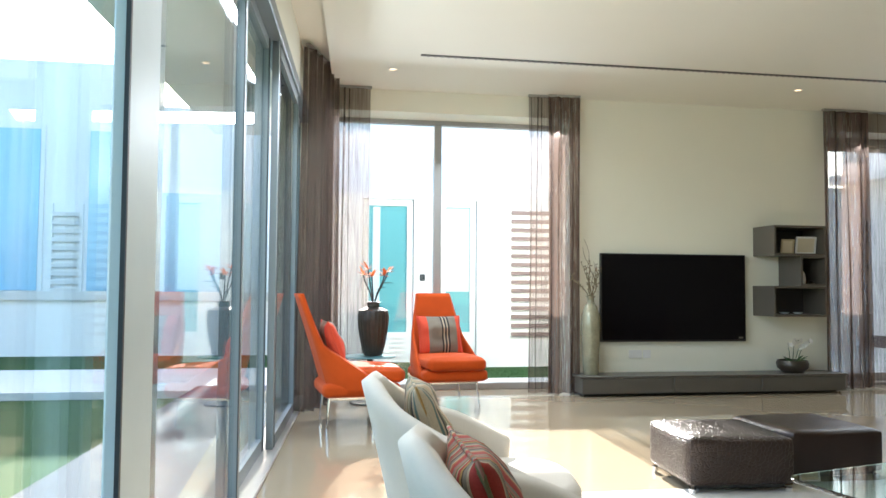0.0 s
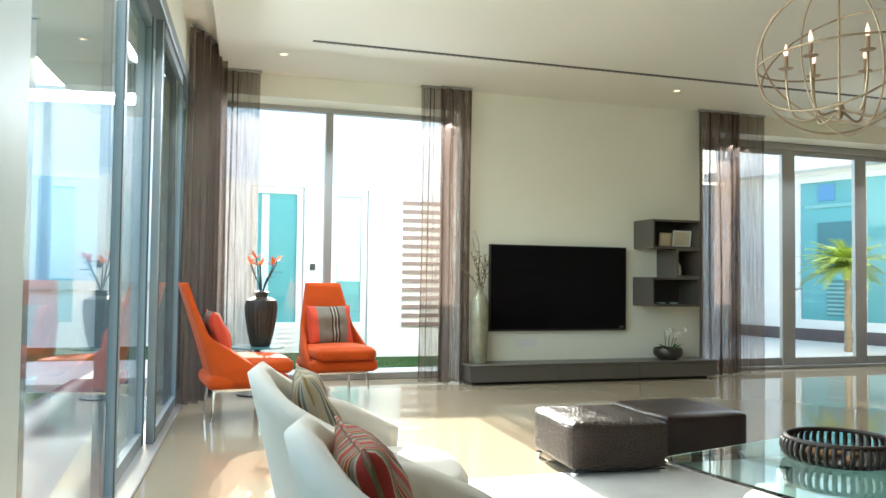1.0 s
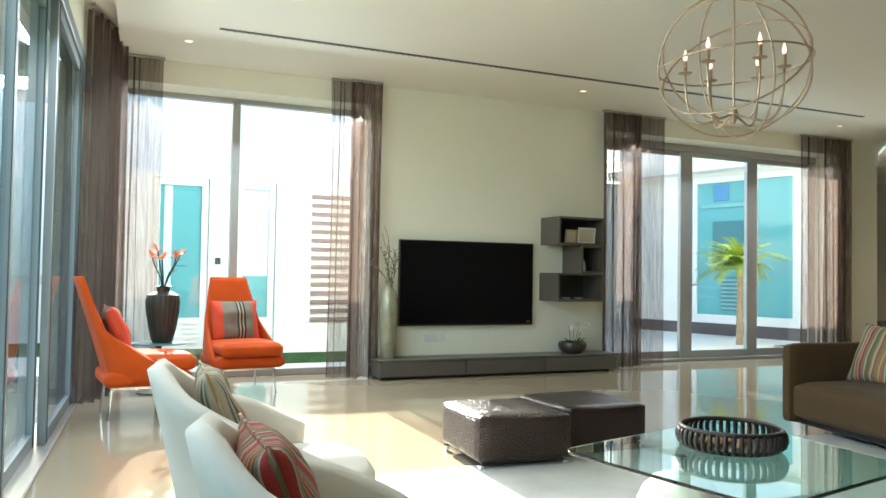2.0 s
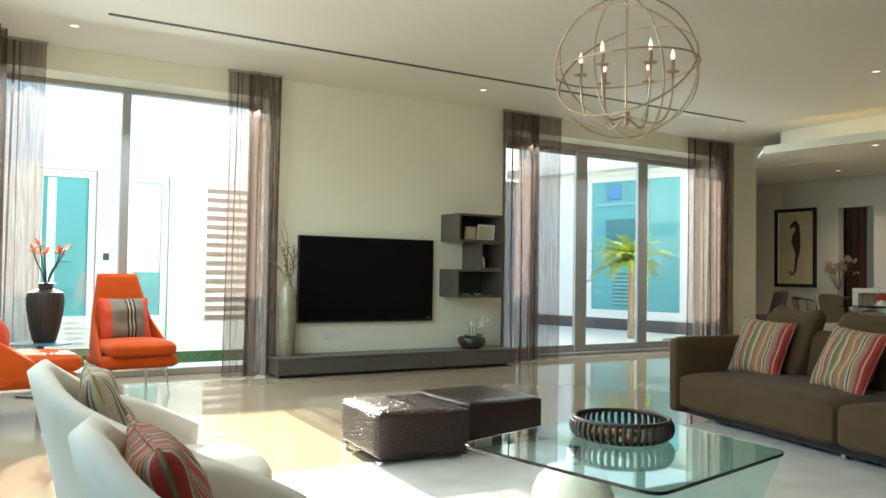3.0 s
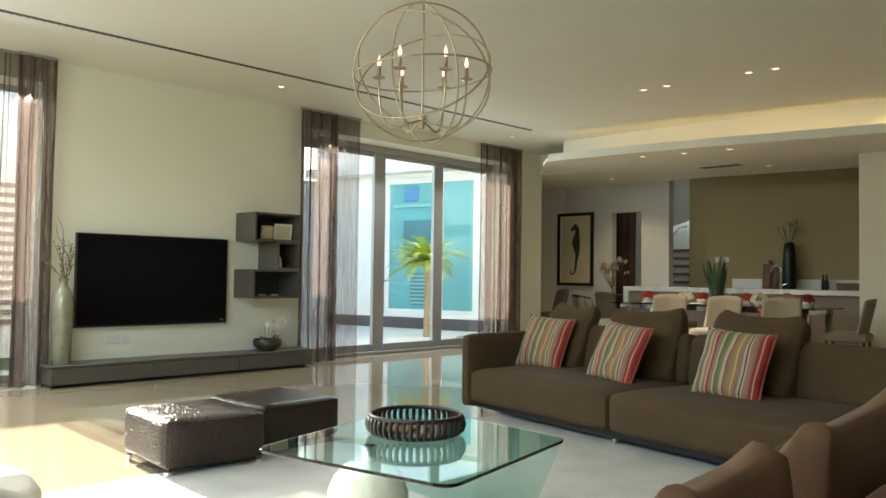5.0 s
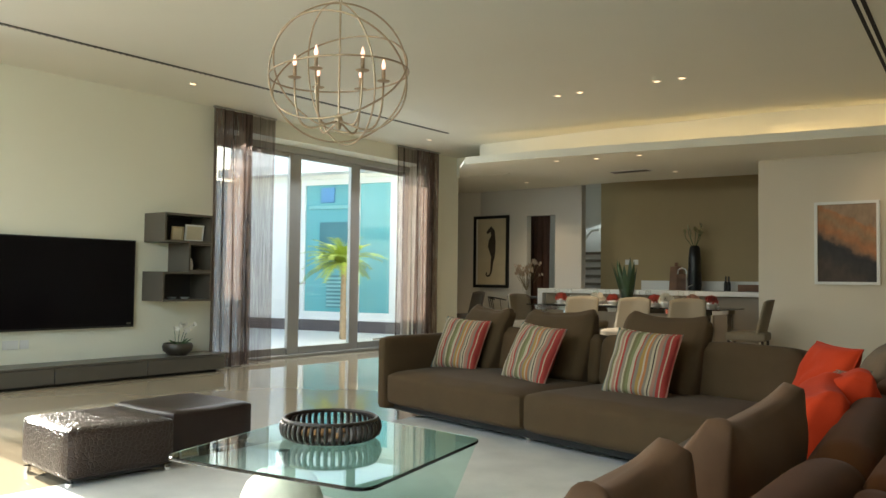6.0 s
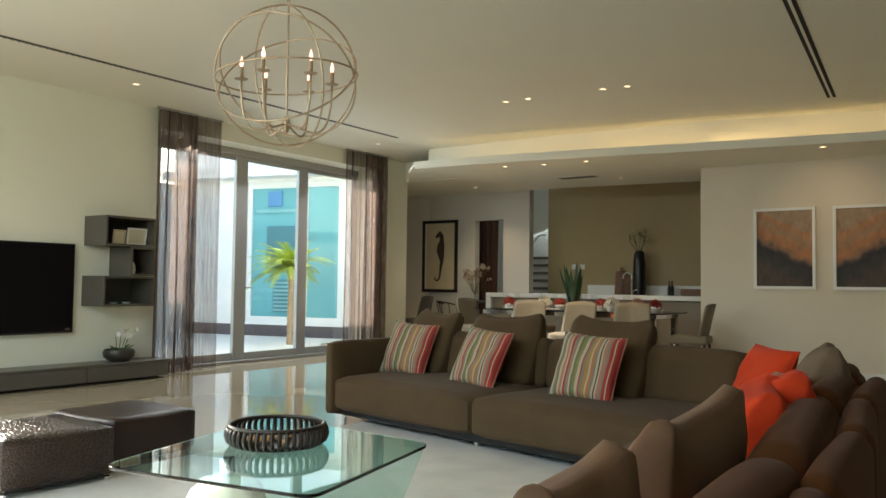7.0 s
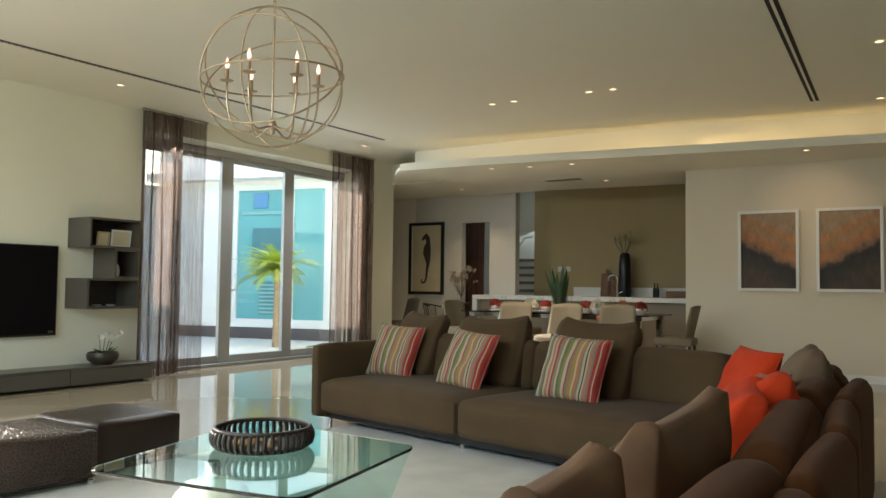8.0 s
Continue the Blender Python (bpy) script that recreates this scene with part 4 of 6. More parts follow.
def leaf_blade(bm, base, tip, width, droop=0.0, n=6):
    base, tip = Vector(base), Vector(tip)
    d = tip - base
    side = d.cross(Vector((0, 0, 1)))
    side = side.normalized() if side.length > 1e-4 else Vector((1, 0, 0))
    rows = []
    for i in range(n + 1):
        u = i / n
        w = width * math.sin(math.pi * min(0.15 + 0.85 * u, 0.999)) ** 0.8 + 0.0004
        c = base + d * u + Vector((0, 0, -droop * u * u))
        rows.append((bm.verts.new(c - side * w), bm.verts.new(c + Vector((0, 0, -w * 0.35))), bm.verts.new(c + side * w)))
    for a, b in zip(rows, rows[1:]):
        bm.faces.new((a[0], a[1], b[1], b[0]))
        bm.faces.new((a[1], a[2], b[2], b[1]))


def blossom(bm, at, r, rnd, petals=5):
    at = Vector(at)
    n = Vector((rnd.uniform(-.6, .6), -1, rnd.uniform(-.2, .5))).normalized()
    t = n.orthogonal().normalized()
    for k in range(petals):
        q = Matrix.Rotation(2 * math.pi * k / petals + rnd.uniform(-.2, .2), 3, n) @ t
        s = n.cross(q)
        pts = [at, at + q * r * 0.6 + s * r * 0.42 + n * r * 0.15, at + q * r + n * r * 0.05, at + q * r * 0.6 - s * r * 0.42 + n * r * 0.15]
        bm.faces.new([bm.verts.new(p) for p in pts])


for k in range(12):
    a = rnd.uniform(0, 6.28)
    leaf_blade(bl, (math.cos(a) * 0.05, math.sin(a) * 0.05, 0.10), (math.cos(a) * rnd.uniform(.12, .19), math.sin(a) * 0.13, rnd.uniform(0.15, 0.24)), 0.022, 0.06)
for k, (dx, h) in enumerate(((-0.07, 0.30), (0.0, 0.33), (0.07, 0.28), (0.12, 0.31))):
    pts = [Vector((dx * 0.4, 0, 0.1)), Vector((dx * 0.7, -0.02, 0.22)), Vector((dx, -0.03, h)), Vector((dx + 0.05, -0.06, h + 0.01))]
    tube(bs, pts, 0.004, 5)
    for q in range(3):
        blossom(bm, pts[2].lerp(pts[3], q / 2) + Vector((0, -0.01, rnd.uniform(-.015, .015))), 0.034, rnd)
part("leaves", bl, M_LEAF, orchid)
part("stems", bs, M_LEAF, orchid)
part("blossoms", bm, M_PETAL, orchid, smooth=None)


# ---- orange lounge chairs ----
def lounge_chair(m):
    """High-backed chair facing local -y, about its middle on the floor."""
    th = thing("lounge_chair", "high-backed orange felt lounge chair on thin chrome legs", "lounge chair", m, group="orange lounge chairs")
    n, rows = 14, 16
    bm = bmesh.new()
    # one shell: a bucket that runs from under the seat up into a leaning, tapering back
    outer, inner = [], []
    for j in range(rows + 1):
        v = j / rows
        z = 0.26 + 0.76 * v
        half = 0.315 - 0.02 * v if v < 0.2 else 0.311 - 0.135 * ((v - 0.2) / 0.8) ** 0.9
        yb = 0.20 + 0.24 * v ** 1.1
        wing = 0.36 * max(0.0, 1 - v * 2.1) ** 0.9 + 0.035 + 0.10 * max(0, 1 - v) ** 2
        ro, ri = [], []
        for i in range(n + 1):
            u = 2 * i / n - 1
            x = half * math.copysign(min(1, abs(u) * 1.35) ** 0.9, u)
            e = max(0.0, (abs(u) - 0.62) / 0.38)
            y = yb - wing * e ** 0.9
            ro.append(bm.verts.new((x, y, z - 0.012 * e)))
            ri.append(bm.verts.new((x * 0.90, y - 0.05 * (1 - 0.8 * e), z + 0.002)))
        outer.append(ro)
        inner.append(ri)
    for g, flip in ((outer, False), (inner, True)):
        for a, b in zip(g, g[1:]):
            for i in range(n):
                f = (a[i], a[i + 1], b[i + 1], b[i])
                bm.faces.new(f[::-1] if flip else f)
    for j in range(rows):
        bm.faces.new((outer[j][0], outer[j + 1][0], inner[j + 1][0], inner[j][0]))
        bm.faces.new((outer[j][n], inner[j][n], inner[j + 1][n], outer[j + 1][n]))
    for i in range(n):
        bm.faces.new((outer[rows][i], inner[rows][i], inner[rows][i + 1], outer[rows][i + 1]))
        bm.faces.new((outer[0][i], outer[0][i + 1], inner[0][i + 1], inner[0][i]))
    bmesh.ops.recalc_face_normals(bm, faces=bm.faces)
    part("shell", bm, M_ORANGE, th, smooth=True)
    part("seat_base", block(0.60, 0.60, 0.11, 0.045, 0.01), M_ORANGE, th, m=pose(0, -0.05, 0.235))
    part("seat", block(0.54, 0.60, 0.115, 0.05, 0.022), M_ORANGE, th, m=pose(0, -0.09, 0.335))
    fr = bmesh.new()
    box(fr, -0.23, 0.23, -0.26, 0.20, 0.215, 0.235)
    part("base_frame", fr, M_CHROME, th)
    for x, y in ((-0.22, -0.25), (0.22, -0.25), (-0.2, 0.19), (0.2, 0.19)):
        part("leg", rod((x, y, 0.225), (x * 1.08, y * 1.10, 0.0), 0.011, 10, 0.008), M_CHROME, th)
    return th


chair_a = lounge_chair(pose(0.36, 6.42, 0, 0, 0, 96))
chair_b = copy_thing(chair_a, pose(1.29, 7.36, 0, 0, 0, 8))


def seamed_cushion(w, h, d, seed):
    """A boxed cushion with crisp seams and drawn-up corners, about its middle."""
    bm = block(w, d, h, 0.016, 0.035, n=20, seed=seed)
    for v in bm.verts:
        v.co.z -= h / 2
        u, t = abs(v.co.x) / (w / 2), v.co.z / (h / 2)
        if t > 0:
            v.co.z += t ** 3 * (0.050 * u ** 4 - 0.030)
            v.co.y *= 1 - 0.62 * t ** 2
        v.co.y *= 1 + 0.30 * max(0.0, 1 - u ** 2) * max(0.0, 1 - t ** 2)
        v.co += Vector((1, 1, 1)) * 0.012 * noise.noise(v.co * 5 + Vector((seed, 0, 0)))
    return bm


def box_cushion(w, h, d, seed):
    """A plump boxed cushion about its middle, its upper corners drawn up a little and its middle slumped."""
    bm = block(w, d, h, min(0.055, d * 0.30), 0.03, n=20, seed=seed)
    for v in bm.verts:
        v.co.z -= h / 2
        u, t = abs(v.co.x) / (w / 2), v.co.z / (h / 2)
        if t > 0:
            v.co.z += t ** 3 * (0.055 * u ** 3 - 0.022)
            v.co.y *= 1 - 0.36 * t ** 3 - 0.25 * (t * u) ** 3
        v.co.y *= 1 + 0.16 * (1 - min(u, 1) ** 2) * (1 - min(abs(t), 1) ** 2)
        v.co += Vector((1, 1, 1)) * (0.011 * noise.noise(v.co * 4.5 + Vector((seed, 0, 0))) + 0.005 * noise.noise(v.co * 12 + Vector((0, seed, 0))))
    return bm


def cushion(m, w, h, d, material, label, seed, category="cushion", group="", piped=True, make=box_cushion):
    th = thing("cushion", label, category, m, group)
    if piped:
        part("cover", pillow(w, h, d, seed=seed), material, th, smooth=True)
    else:
        part("cover", make(w, h, d, seed), material, th, smooth=True)
    if not piped:
        return th
    bm = bmesh.new()
    pts = []
    for k in range(48):
        a = 2 * math.pi * k / 48
        c, s = math.cos(a), math.sin(a)
        q = max(abs(c), abs(s))
        u, v = c / q, s / q
        pts.append((u * w / 2 * (1 - 0.06 * (1 - v * v) * abs(u) ** 6), 0, v * h / 2 * (1 - 0.06 * (1 - u * u) * abs(v) ** 6)))
    tube(bm, pts, 0.005, 6, closed=True)
    part("piping", bm, material, th, smooth=True)
    return th


def lay(base, yaw, lean, size, roll=0):
    """The pose of a cushion that stands at base, facing yaw (0: towards -y), leaning back."""
    return pose(*base, 0, 0, yaw) @ pose(0, 0, 0, -lean, 0, 0) @ pose(0, 0, 0, 0, roll, 0) @ pose(0, 0, size / 2, 0, 0, 0)


cushion(pose(1.29, 7.36, 0, 0, 0, 8) @ pose(-0.01, 0.075, 0.44, -20, 0, 0) @ pose(0, 0, 0.20), 0.43, 0.38, 0.13, M_BANDED, "orange cushion with grey centre and dark stripes", 2)
cushion(pose(0.36, 6.42, 0, 0, 0, 96) @ pose(-0.01, 0.075, 0.44, -20, 0, 0) @ pose(0, 0, 0.20), 0.43, 0.38, 0.13, M_BANDED, "orange cushion with a grey banded front on the chair", 4)

side = thing("side_table", "small round dark glass side table between the chairs", "side table", pose(0.60, 7.50, 0))
part("tabletop", lathe([(0.0, 0.425), (0.24, 0.425), (0.245, 0.431), (0.24, 0.437), (0.0, 0.437)], 40), M_TEALDARK, side)
part("stem", lathe([(0.03, 0.02), (0.022, 0.2), (0.03, 0.425)], 20), M_BLACK, side)
part("foot", lathe([(0.0, 0), (0.18, 0), (0.18, 0.012), (0.03, 0.022), (0.0, 0.022)], 32), M_BLACK, side)
urn = thing("urn_vase", "fluted dark bronze urn holding orange flowers", "vase", pose(0.63, 7.52, 0.437))
part("body", lathe([(0.0, 0.0), (0.08, 0.0), (0.09, 0.02), (0.115, 0.12), (0.138, 0.26), (0.146, 0.36), (0.134, 0.42), (0.085, 0.445), (0.055, 0.45), (0.055, 0.49), (0.07, 0.50), (0.05, 0.50), (0.04, 0.46), (0.0, 0.44)], 96, 24, 0.022), M_BRONZE, urn)
bm, bs = bmesh.new(), bmesh.new()
rnd = random.Random(31)
for k, (dx, dy, h) in enumerate(((-0.10, 0.0, 0.76), (-0.05, 0.05, 0.81), (-0.02, -0.05, 0.74), (0.10, 0.0, 0.75), (0.14, 0.04, 0.79))):
    tip = Vector((dx, dy, h))
    tube(bs, [(0, 0, 0.46), (dx * 0.3, dy * 0.3, 0.58), (dx * 0.85, dy * 0.85, h - 0.06), tip], 0.006, 6)
    for q in range(9):
        a = rnd.uniform(0, 6.28)
        leaf_blade(bm, tip, tip + Vector((math.cos(a) * rnd.uniform(.04, .09), math.sin(a) * .06, rnd.uniform(-0.01, 0.09))), 0.012, 0.01, 4)
part("stems", bs, M_BLACK, urn)
part("blossoms", bm, M_OPETAL, urn)
bm = bmesh.new()
leaf_blade(bm, (0.08, 0, 0.68), (0.2, -0.02, 0.70), 0.018, 0.02)
leaf_blade(bm, (0.03, 0, 0.62), (0.12, -0.05, 0.66), 0.015, 0.02)
part("leaves", bm, M_LEAF, urn)


# ---- ivory tub chairs ----
def tub_chair(m):
    """A tub chair facing local -y: one sweeping shell whose back runs down into the arms."""
    th = thing("tub_chair", "ivory upholstered tub armchair with a sweeping shell", "armchair", m, group="ivory tub chairs")
    bm = bmesh.new()
    n, rows = 40, 10
    rim_o = []
    go, gi = [], []
    for i in range(n + 1):
        a = math.pi * (-0.03 + 1.06 * i / n)               # from one arm tip round the back to the other
        c, s = math.cos(a), math.sin(a)
        back = max(0.0, s)
        f = max(0.0, (abs(a - math.pi / 2) / (0.53 * math.pi) - 0.16) / 0.84)
        top = 0.758 - 0.275 * f ** 1.1
        rx, ry = 0.355, 0.36
        ext = 0.08 * max(0.0, (abs(c) - 0.7) / 0.3) ** 1.2 * (1 if i in (0, n) or abs(a - math.pi / 2) > math.pi * 0.36 else 0.5)
        x, y = rx * c, ry * s - ext
        co, ci = [], []
        for j in range(rows + 1):
            v = j / rows
            z = 0.16 + (top - 0.16) * v
            flare = 0.80 + 0.20 * v ** 0.8 + 0.06 * back * v * v
            co.append(bm.verts.new((x * flare, y * flare + 0.05 * back * v, z)))
            t = 0.062 * (1 - 0.15 * v)
            k = 1 - t / 0.36
            ci.append(bm.verts.new((x * flare * k, (y * flare + 0.05 * back * v) * k, z)))
        go.append(co)
        gi.append(ci)
        mid = (Vector(co[-1].co) + Vector(ci[-1].co)) / 2 + Vector((0, 0, 0.026))
        rim_o.append(bm.verts.new(mid))
    for i in range(n):
        for j in range(rows):
            bm.faces.new((go[i][j], go[i][j + 1], go[i + 1][j + 1], go[i + 1][j]))
            bm.faces.new((gi[i][j], gi[i + 1][j], gi[i + 1][j + 1], gi[i][j + 1]))
        bm.faces.new((go[i][rows], rim_o[i], rim_o[i + 1], go[i + 1][rows]))
        bm.faces.new((rim_o[i], gi[i][rows], gi[i + 1][rows], rim_o[i + 1]))
        bm.faces.new((go[i][0], go[i + 1][0], gi[i + 1][0], gi[i][0]))
    for e in (0, n):
        for j in range(rows):
            bm.faces.new((go[e][j], gi[e][j], gi[e][j + 1], go[e][j + 1]))
        bm.faces.new((go[e][rows], gi[e][rows], rim_o[e]))
    bmesh.ops.recalc_face_normals(bm, faces=bm.faces)
    part("shell", bm, M_IVORY, th, smooth=True)
    seat = []
    for k in range(28):
        a = 2 * math.pi * k / 28
        r = 0.30 if math.sin(a) > 0 else 0.245
        seat.append((0.29 * math.copysign(abs(math.cos(a)) ** 0.7, math.cos(a)), r * math.copysign(abs(math.sin(a)) ** 0.75, math.sin(a)) - 0.05))
    sb = prism(seat, 0.20, 0.455)
    bmesh.ops.bevel(sb, geom=[e for e in sb.edges if all(v.co.z > 0.3 for v in e.verts)], offset=0.045, segments=4, profile=0.5, affect='EDGES')
    part("seat", sb, M_IVORY, th, smooth=50)
    for x, y in ((-0.2, -0.25), (0.2, -0.25), (-0.2, 0.2), (0.2, 0.2)):
        part("leg", rod((x, y, 0.20), (x * 1.15, y * 1.15, 0.0), 0.014, 10, 0.010), M_CHROME, th)
    return th


tub_1 = tub_chair(pose(0.62, 2.66, 0, 0, 0, 82))
tub_2 = copy_thing(tub_1, pose(0.62, 1.59, 0, 0, 0, 82))
cushion(lay((0.49, 2.70, 0.44), 86, 22, 0.34), 0.40, 0.35, 0.12, M_STRIPE_G, "green and cream striped cushion in the tub chair", 12)
cushion(lay((0.45, 1.64, 0.44), 88, 22, 0.34), 0.37, 0.34, 0.13, M_STRIPE_R, "red and grey striped cushion in the tub chair", 14)


# ---- rug, poufs, table ----
rb = prism([(0.75, -0.4), (5.1, -0.3), (5.2, 4.02), (0.72, 4.05)], 0.002, 0.014)
solid("rug", rb, M_RUG, "large pale silk rug under the seating", "rug")


def pouf(m, top_material, label):
    th = thing("pouf", label, "pouf", m, group="leather poufs")
    part("cushion_block", block(0.58, 0.60, 0.25, 0.028, 0.010), top_material, th, m=pose(0, 0, 0.05))
    part("plinth", rbox(-0.25, 0.25, -0.26, 0.26, 0.034, 0.058, 0.003, 1), M_BLACK, th)
    for x, y in ((-0.26, -0.27), (0.26, -0.27), (-0.26, 0.27), (0.26, 0.27)):
        part("foot", lathe([(0.0, 0.0), (0.018, 0.0), (0.02, 0.036), (0.0, 0.036)], 16), M_CHROME, th, m=pose(x, y, 0))
    return th


pouf(pose(2.285, 4.20, 0.0, 0, 0, -4), M_CROC, "square brown crocodile-embossed leather pouf on chrome feet")
pouf(pose(2.90, 4.33, 0.0, 0, 0, 3), M_LEATHER, "square smooth dark brown leather pouf on chrome feet")

GZ = 0.36
def rounded(pts, r, n=6):
    out = []
    k = len(pts)
    for i in range(k):
        p, a, b = Vector(pts[i]), Vector(pts[i - 1]), Vector(pts[(i + 1) % k])
        q0, q1 = p + (a - p).normalized() * r, p + (b - p).normalized() * r
        for j in range(n + 1):
            t = j / n
            c = q0 * (1 - t) ** 2 + p * 2 * t * (1 - t) + q1 * t * t
            out.append((c.x, c.y))
    return out


M_LEGGLASS = glass_mat("clear_leg_glass", (0.84, 0.95, 0.93))
table = thing("coffee_table", "low glass coffee table on a carved pale stone base", "coffee table", pose(2.42, 2.54, 0))
gt = prism(rounded([(1.82 - 2.42, 2.86 - 2.54), (1.99 - 2.42, 1.90 - 2.54), (2.96 - 2.42, 2.11 - 2.54), (3.02 - 2.42, 3.20 - 2.54)], 0.08), GZ - 0.014, GZ)
bmesh.ops.bevel(gt, geom=[e for e in gt.edges if abs(e.verts[0].co.z - e.verts[1].co.z) < 1e-5], offset=0.003, segments=1, affect='EDGES')
tt = part("glass_top", gt, M_TABLEGLASS, table, "clear glass with green edges", smooth=None)
tt.visible_shadow = False
leg = boxes((-0.007, 0.007, 0.0, 1.02, 0.0, 1.0))               # sloping glass leg under one side
for v in leg.verts:
    v.co.x += 2.70 - 2.42 + 0.25 * v.co.z + 0.06 * v.co.y
    v.co.y += 2.14 - 2.54
    v.co.z = 0.015 + v.co.z * (GZ - 0.030)
gl = part("glass_leg", leg, M_LEGGLASS, table, "sloping glass leg", smooth=None)
gl.visible_shadow = False
part("glass_fixing", lathe([(0.0, 0.27), (0.03, 0.27), (0.03, GZ - 0.0145), (0.0, GZ - 0.0145)], 20), M_CHROME, table, m=pose(2.22 - 2.42, 2.60 - 2.54, 0))
bm = lathe([(0.0, 0.015), (0.12, 0.015), (0.15, 0.05), (0.168, 0.11), (0.165, 0.17), (0.145, 0.225), (0.10, 0.262), (0.05, 0.275), (0.0, 0.276)], 64, 0)
for v in bm.verts:
    r = math.hypot(v.co.x, v.co.y)
    if r > 0.02:
        a = math.atan2(v.co.y, v.co.x)
        k = 1 + 0.045 * abs(math.sin(5 * a + 16 * v.co.z)) - 0.03 * abs(math.sin(9 * a - 26 * v.co.z))
        v.co.x *= k
        v.co.y *= k
part("stone_base", bm, M_STONE, table, "carved pale stone", m=pose(2.22 - 2.42, 2.60 - 2.54, 0))

bowl = thing("slatted_bowl", "round dark slatted wooden bowl on the glass table", "bowl", pose(2.52, 2.63, GZ))
BR = 0.205
for nm, r, z, t in (("top_ring", BR, 0.088, 0.010), ("base_ring", BR * 0.93, 0.012, 0.010)):
    bm = bmesh.new()
    tube(bm, [(r * math.cos(2 * math.pi * k / 48), r * math.sin(2 * math.pi * k / 48), z) for k in range(48)], t, 8, closed=True)
    part(nm, bm, M_DKWOOD, bowl, smooth=True)
part("bowl_floor", lathe([(0.0, 0.004), (BR * 0.92, 0.004), (BR * 0.92, 0.012), (0.0, 0.012)], 40), M_DKWOOD, bowl)
bm = bmesh.new()
tube(bm, [(0, 0, 0.012), (0.020, 0, 0.028), (0.026, 0, 0.05), (0.022, 0, 0.07), (0.012, 0, 0.084)], 0.0098, 8)
slat_me = mesh_of("slat", bm, M_DKWOOD, True)
for k in range(44):
    a = 2 * math.pi * k / 44
    s = new("slat", slat_me)
    s.parent = bowl
    s.matrix_basis = Matrix.Rotation(a, 4, 'Z') @ Matrix.Translation((BR * 0.94, 0, 0))
M_POD = mat("tan_seed_pod", (0.40, 0.22, 0.09), 0.7, vary=0.3, scale=30, bump=0.2)
rnd = random.Random(3)
for k in range(10):
    c = thing("dried_pod", "dried tan seed pod in the slatted bowl", "seed pod", pose(2.52 + rnd.uniform(-.1, .1), 2.63 + rnd.uniform(-.1, .1), GZ + 0.012, 0, 0, rnd.uniform(0, 360)))
    part("pod", lathe([(0.0, 0.0), (0.016, 0.003), (0.022, 0.013), (0.014, 0.026), (0.0, 0.03)], 12), M_POD, c)


# ---- sofas ----
def sofa(m, length, depth, arm_near, arm_far, rolls, label, seats, frame_top=0.52):
    """A low sofa. Local x runs along its front, y goes back from the front edge, z up."""
    th = thing("sofa", label, "sofa", m)
    x0, x1 = (0.10 if arm_near else 0.0), length - (0.10 if arm_far else 0.0)
    part("base", rbox(0.03, length - 0.03, 0.10, depth - 0.05, 0.05, 0.12, 0.01, 1), M_BLACK, th)
    w = (x1 - x0) / seats
    for k in range(seats):
        part("seat", block(w - 0.006, depth - 0.22, 0.255, 0.055, 0.028, seed=k), M_TAUPE, th, m=pose(x0 + w * (k + 0.5), (depth - 0.22) / 2, 0.10))
    if arm_near:
        part("arm", block(0.10, depth, 0.56, 0.035, 0.008), M_TAUPE, th, m=pose(0.05, depth / 2, 0.06))
    if arm_far:
        part("arm", block(0.10, depth, 0.56, 0.035, 0.008), M_TAUPE, th, m=pose(length - 0.05, depth / 2, 0.06))
    part("back_frame", rbox(0.03, length - 0.03, depth - 0.14, depth - 0.02, 0.06, frame_top, 0.03, 3), M_TAUPE, th)
    rw = (x1 - x0) / max(rolls, 1)
    for k in range(rolls):
        part("backrest", block(rw - 0.008, 0.26, 0.36, 0.065, 0.02, seed=k + 9), M_TAUPE, th, m=pose(x0 + rw * (k + 0.5), depth - 0.24, 0.32, -8, 0, 0))
    for x in (0.08, length * 0.5, length - 0.08):
        for y in (0.14, depth - 0.14):
            part("foot", rod((x, y, 0.0), (x, y, 0.06), 0.018, 12), M_CHROME, th)
    return th


SYAW = -100.6
S1 = pose(4.62, 4.32, 0, 0, 0, SYAW)
sofa(S1, 2.98, 1.12, True, False, 4, "long low taupe upholstered sofa with a slim arm", 2)


def on_sofa(x, y, z, yaw, lean, size, roll=0):
    return S1 @ pose(x, y, z, 0, 0, yaw) @ pose(0, 0, 0, -lean, 0, 0) @ pose(0, 0, 0, 0, roll, 0) @ pose(0, 0, size / 2)


SZ = 0.355
for x, y, yaw, lean, roll, sd in ((0.345, 0.72, -4, 20, 3, 41), (1.17, 0.70, 4, 21, -2, 43), (2.05, 0.70, 2, 19, 2, 45)):
    cushion(on_sofa(x, y, SZ - 0.02, yaw, lean, 0.53, roll), 0.47 if x < 0.5 else 0.60, 0.53, 0.17, M_TAUPE, "large taupe back cushion on the sofa", sd, group="taupe back cushions", piped=False)
for x, y, yaw, lean, roll, sd in ((0.335, 0.49, 8, 24, 3, 51), (1.18, 0.39, -4, 26, 4, 53), (2.11, 0.40, 4, 23, 3, 55)):
    cushion(on_sofa(x, y, SZ, yaw, lean, 0.44, roll), 0.46, 0.44, 0.14, M_STRIPE, "multicoloured striped cushion leaning on the sofa", sd, group="striped cushions")

# second sofa along the near side, seen from its end
S2 = pose(5.35, 1.665, 0, 0, 0, 186.8)
sofa(S2, 4.15, 0.96, False, False, 0, "long low taupe upholstered sofa set at a corner", 3, 0.42)
s2 = bpy.data.objects["sofa.001"]
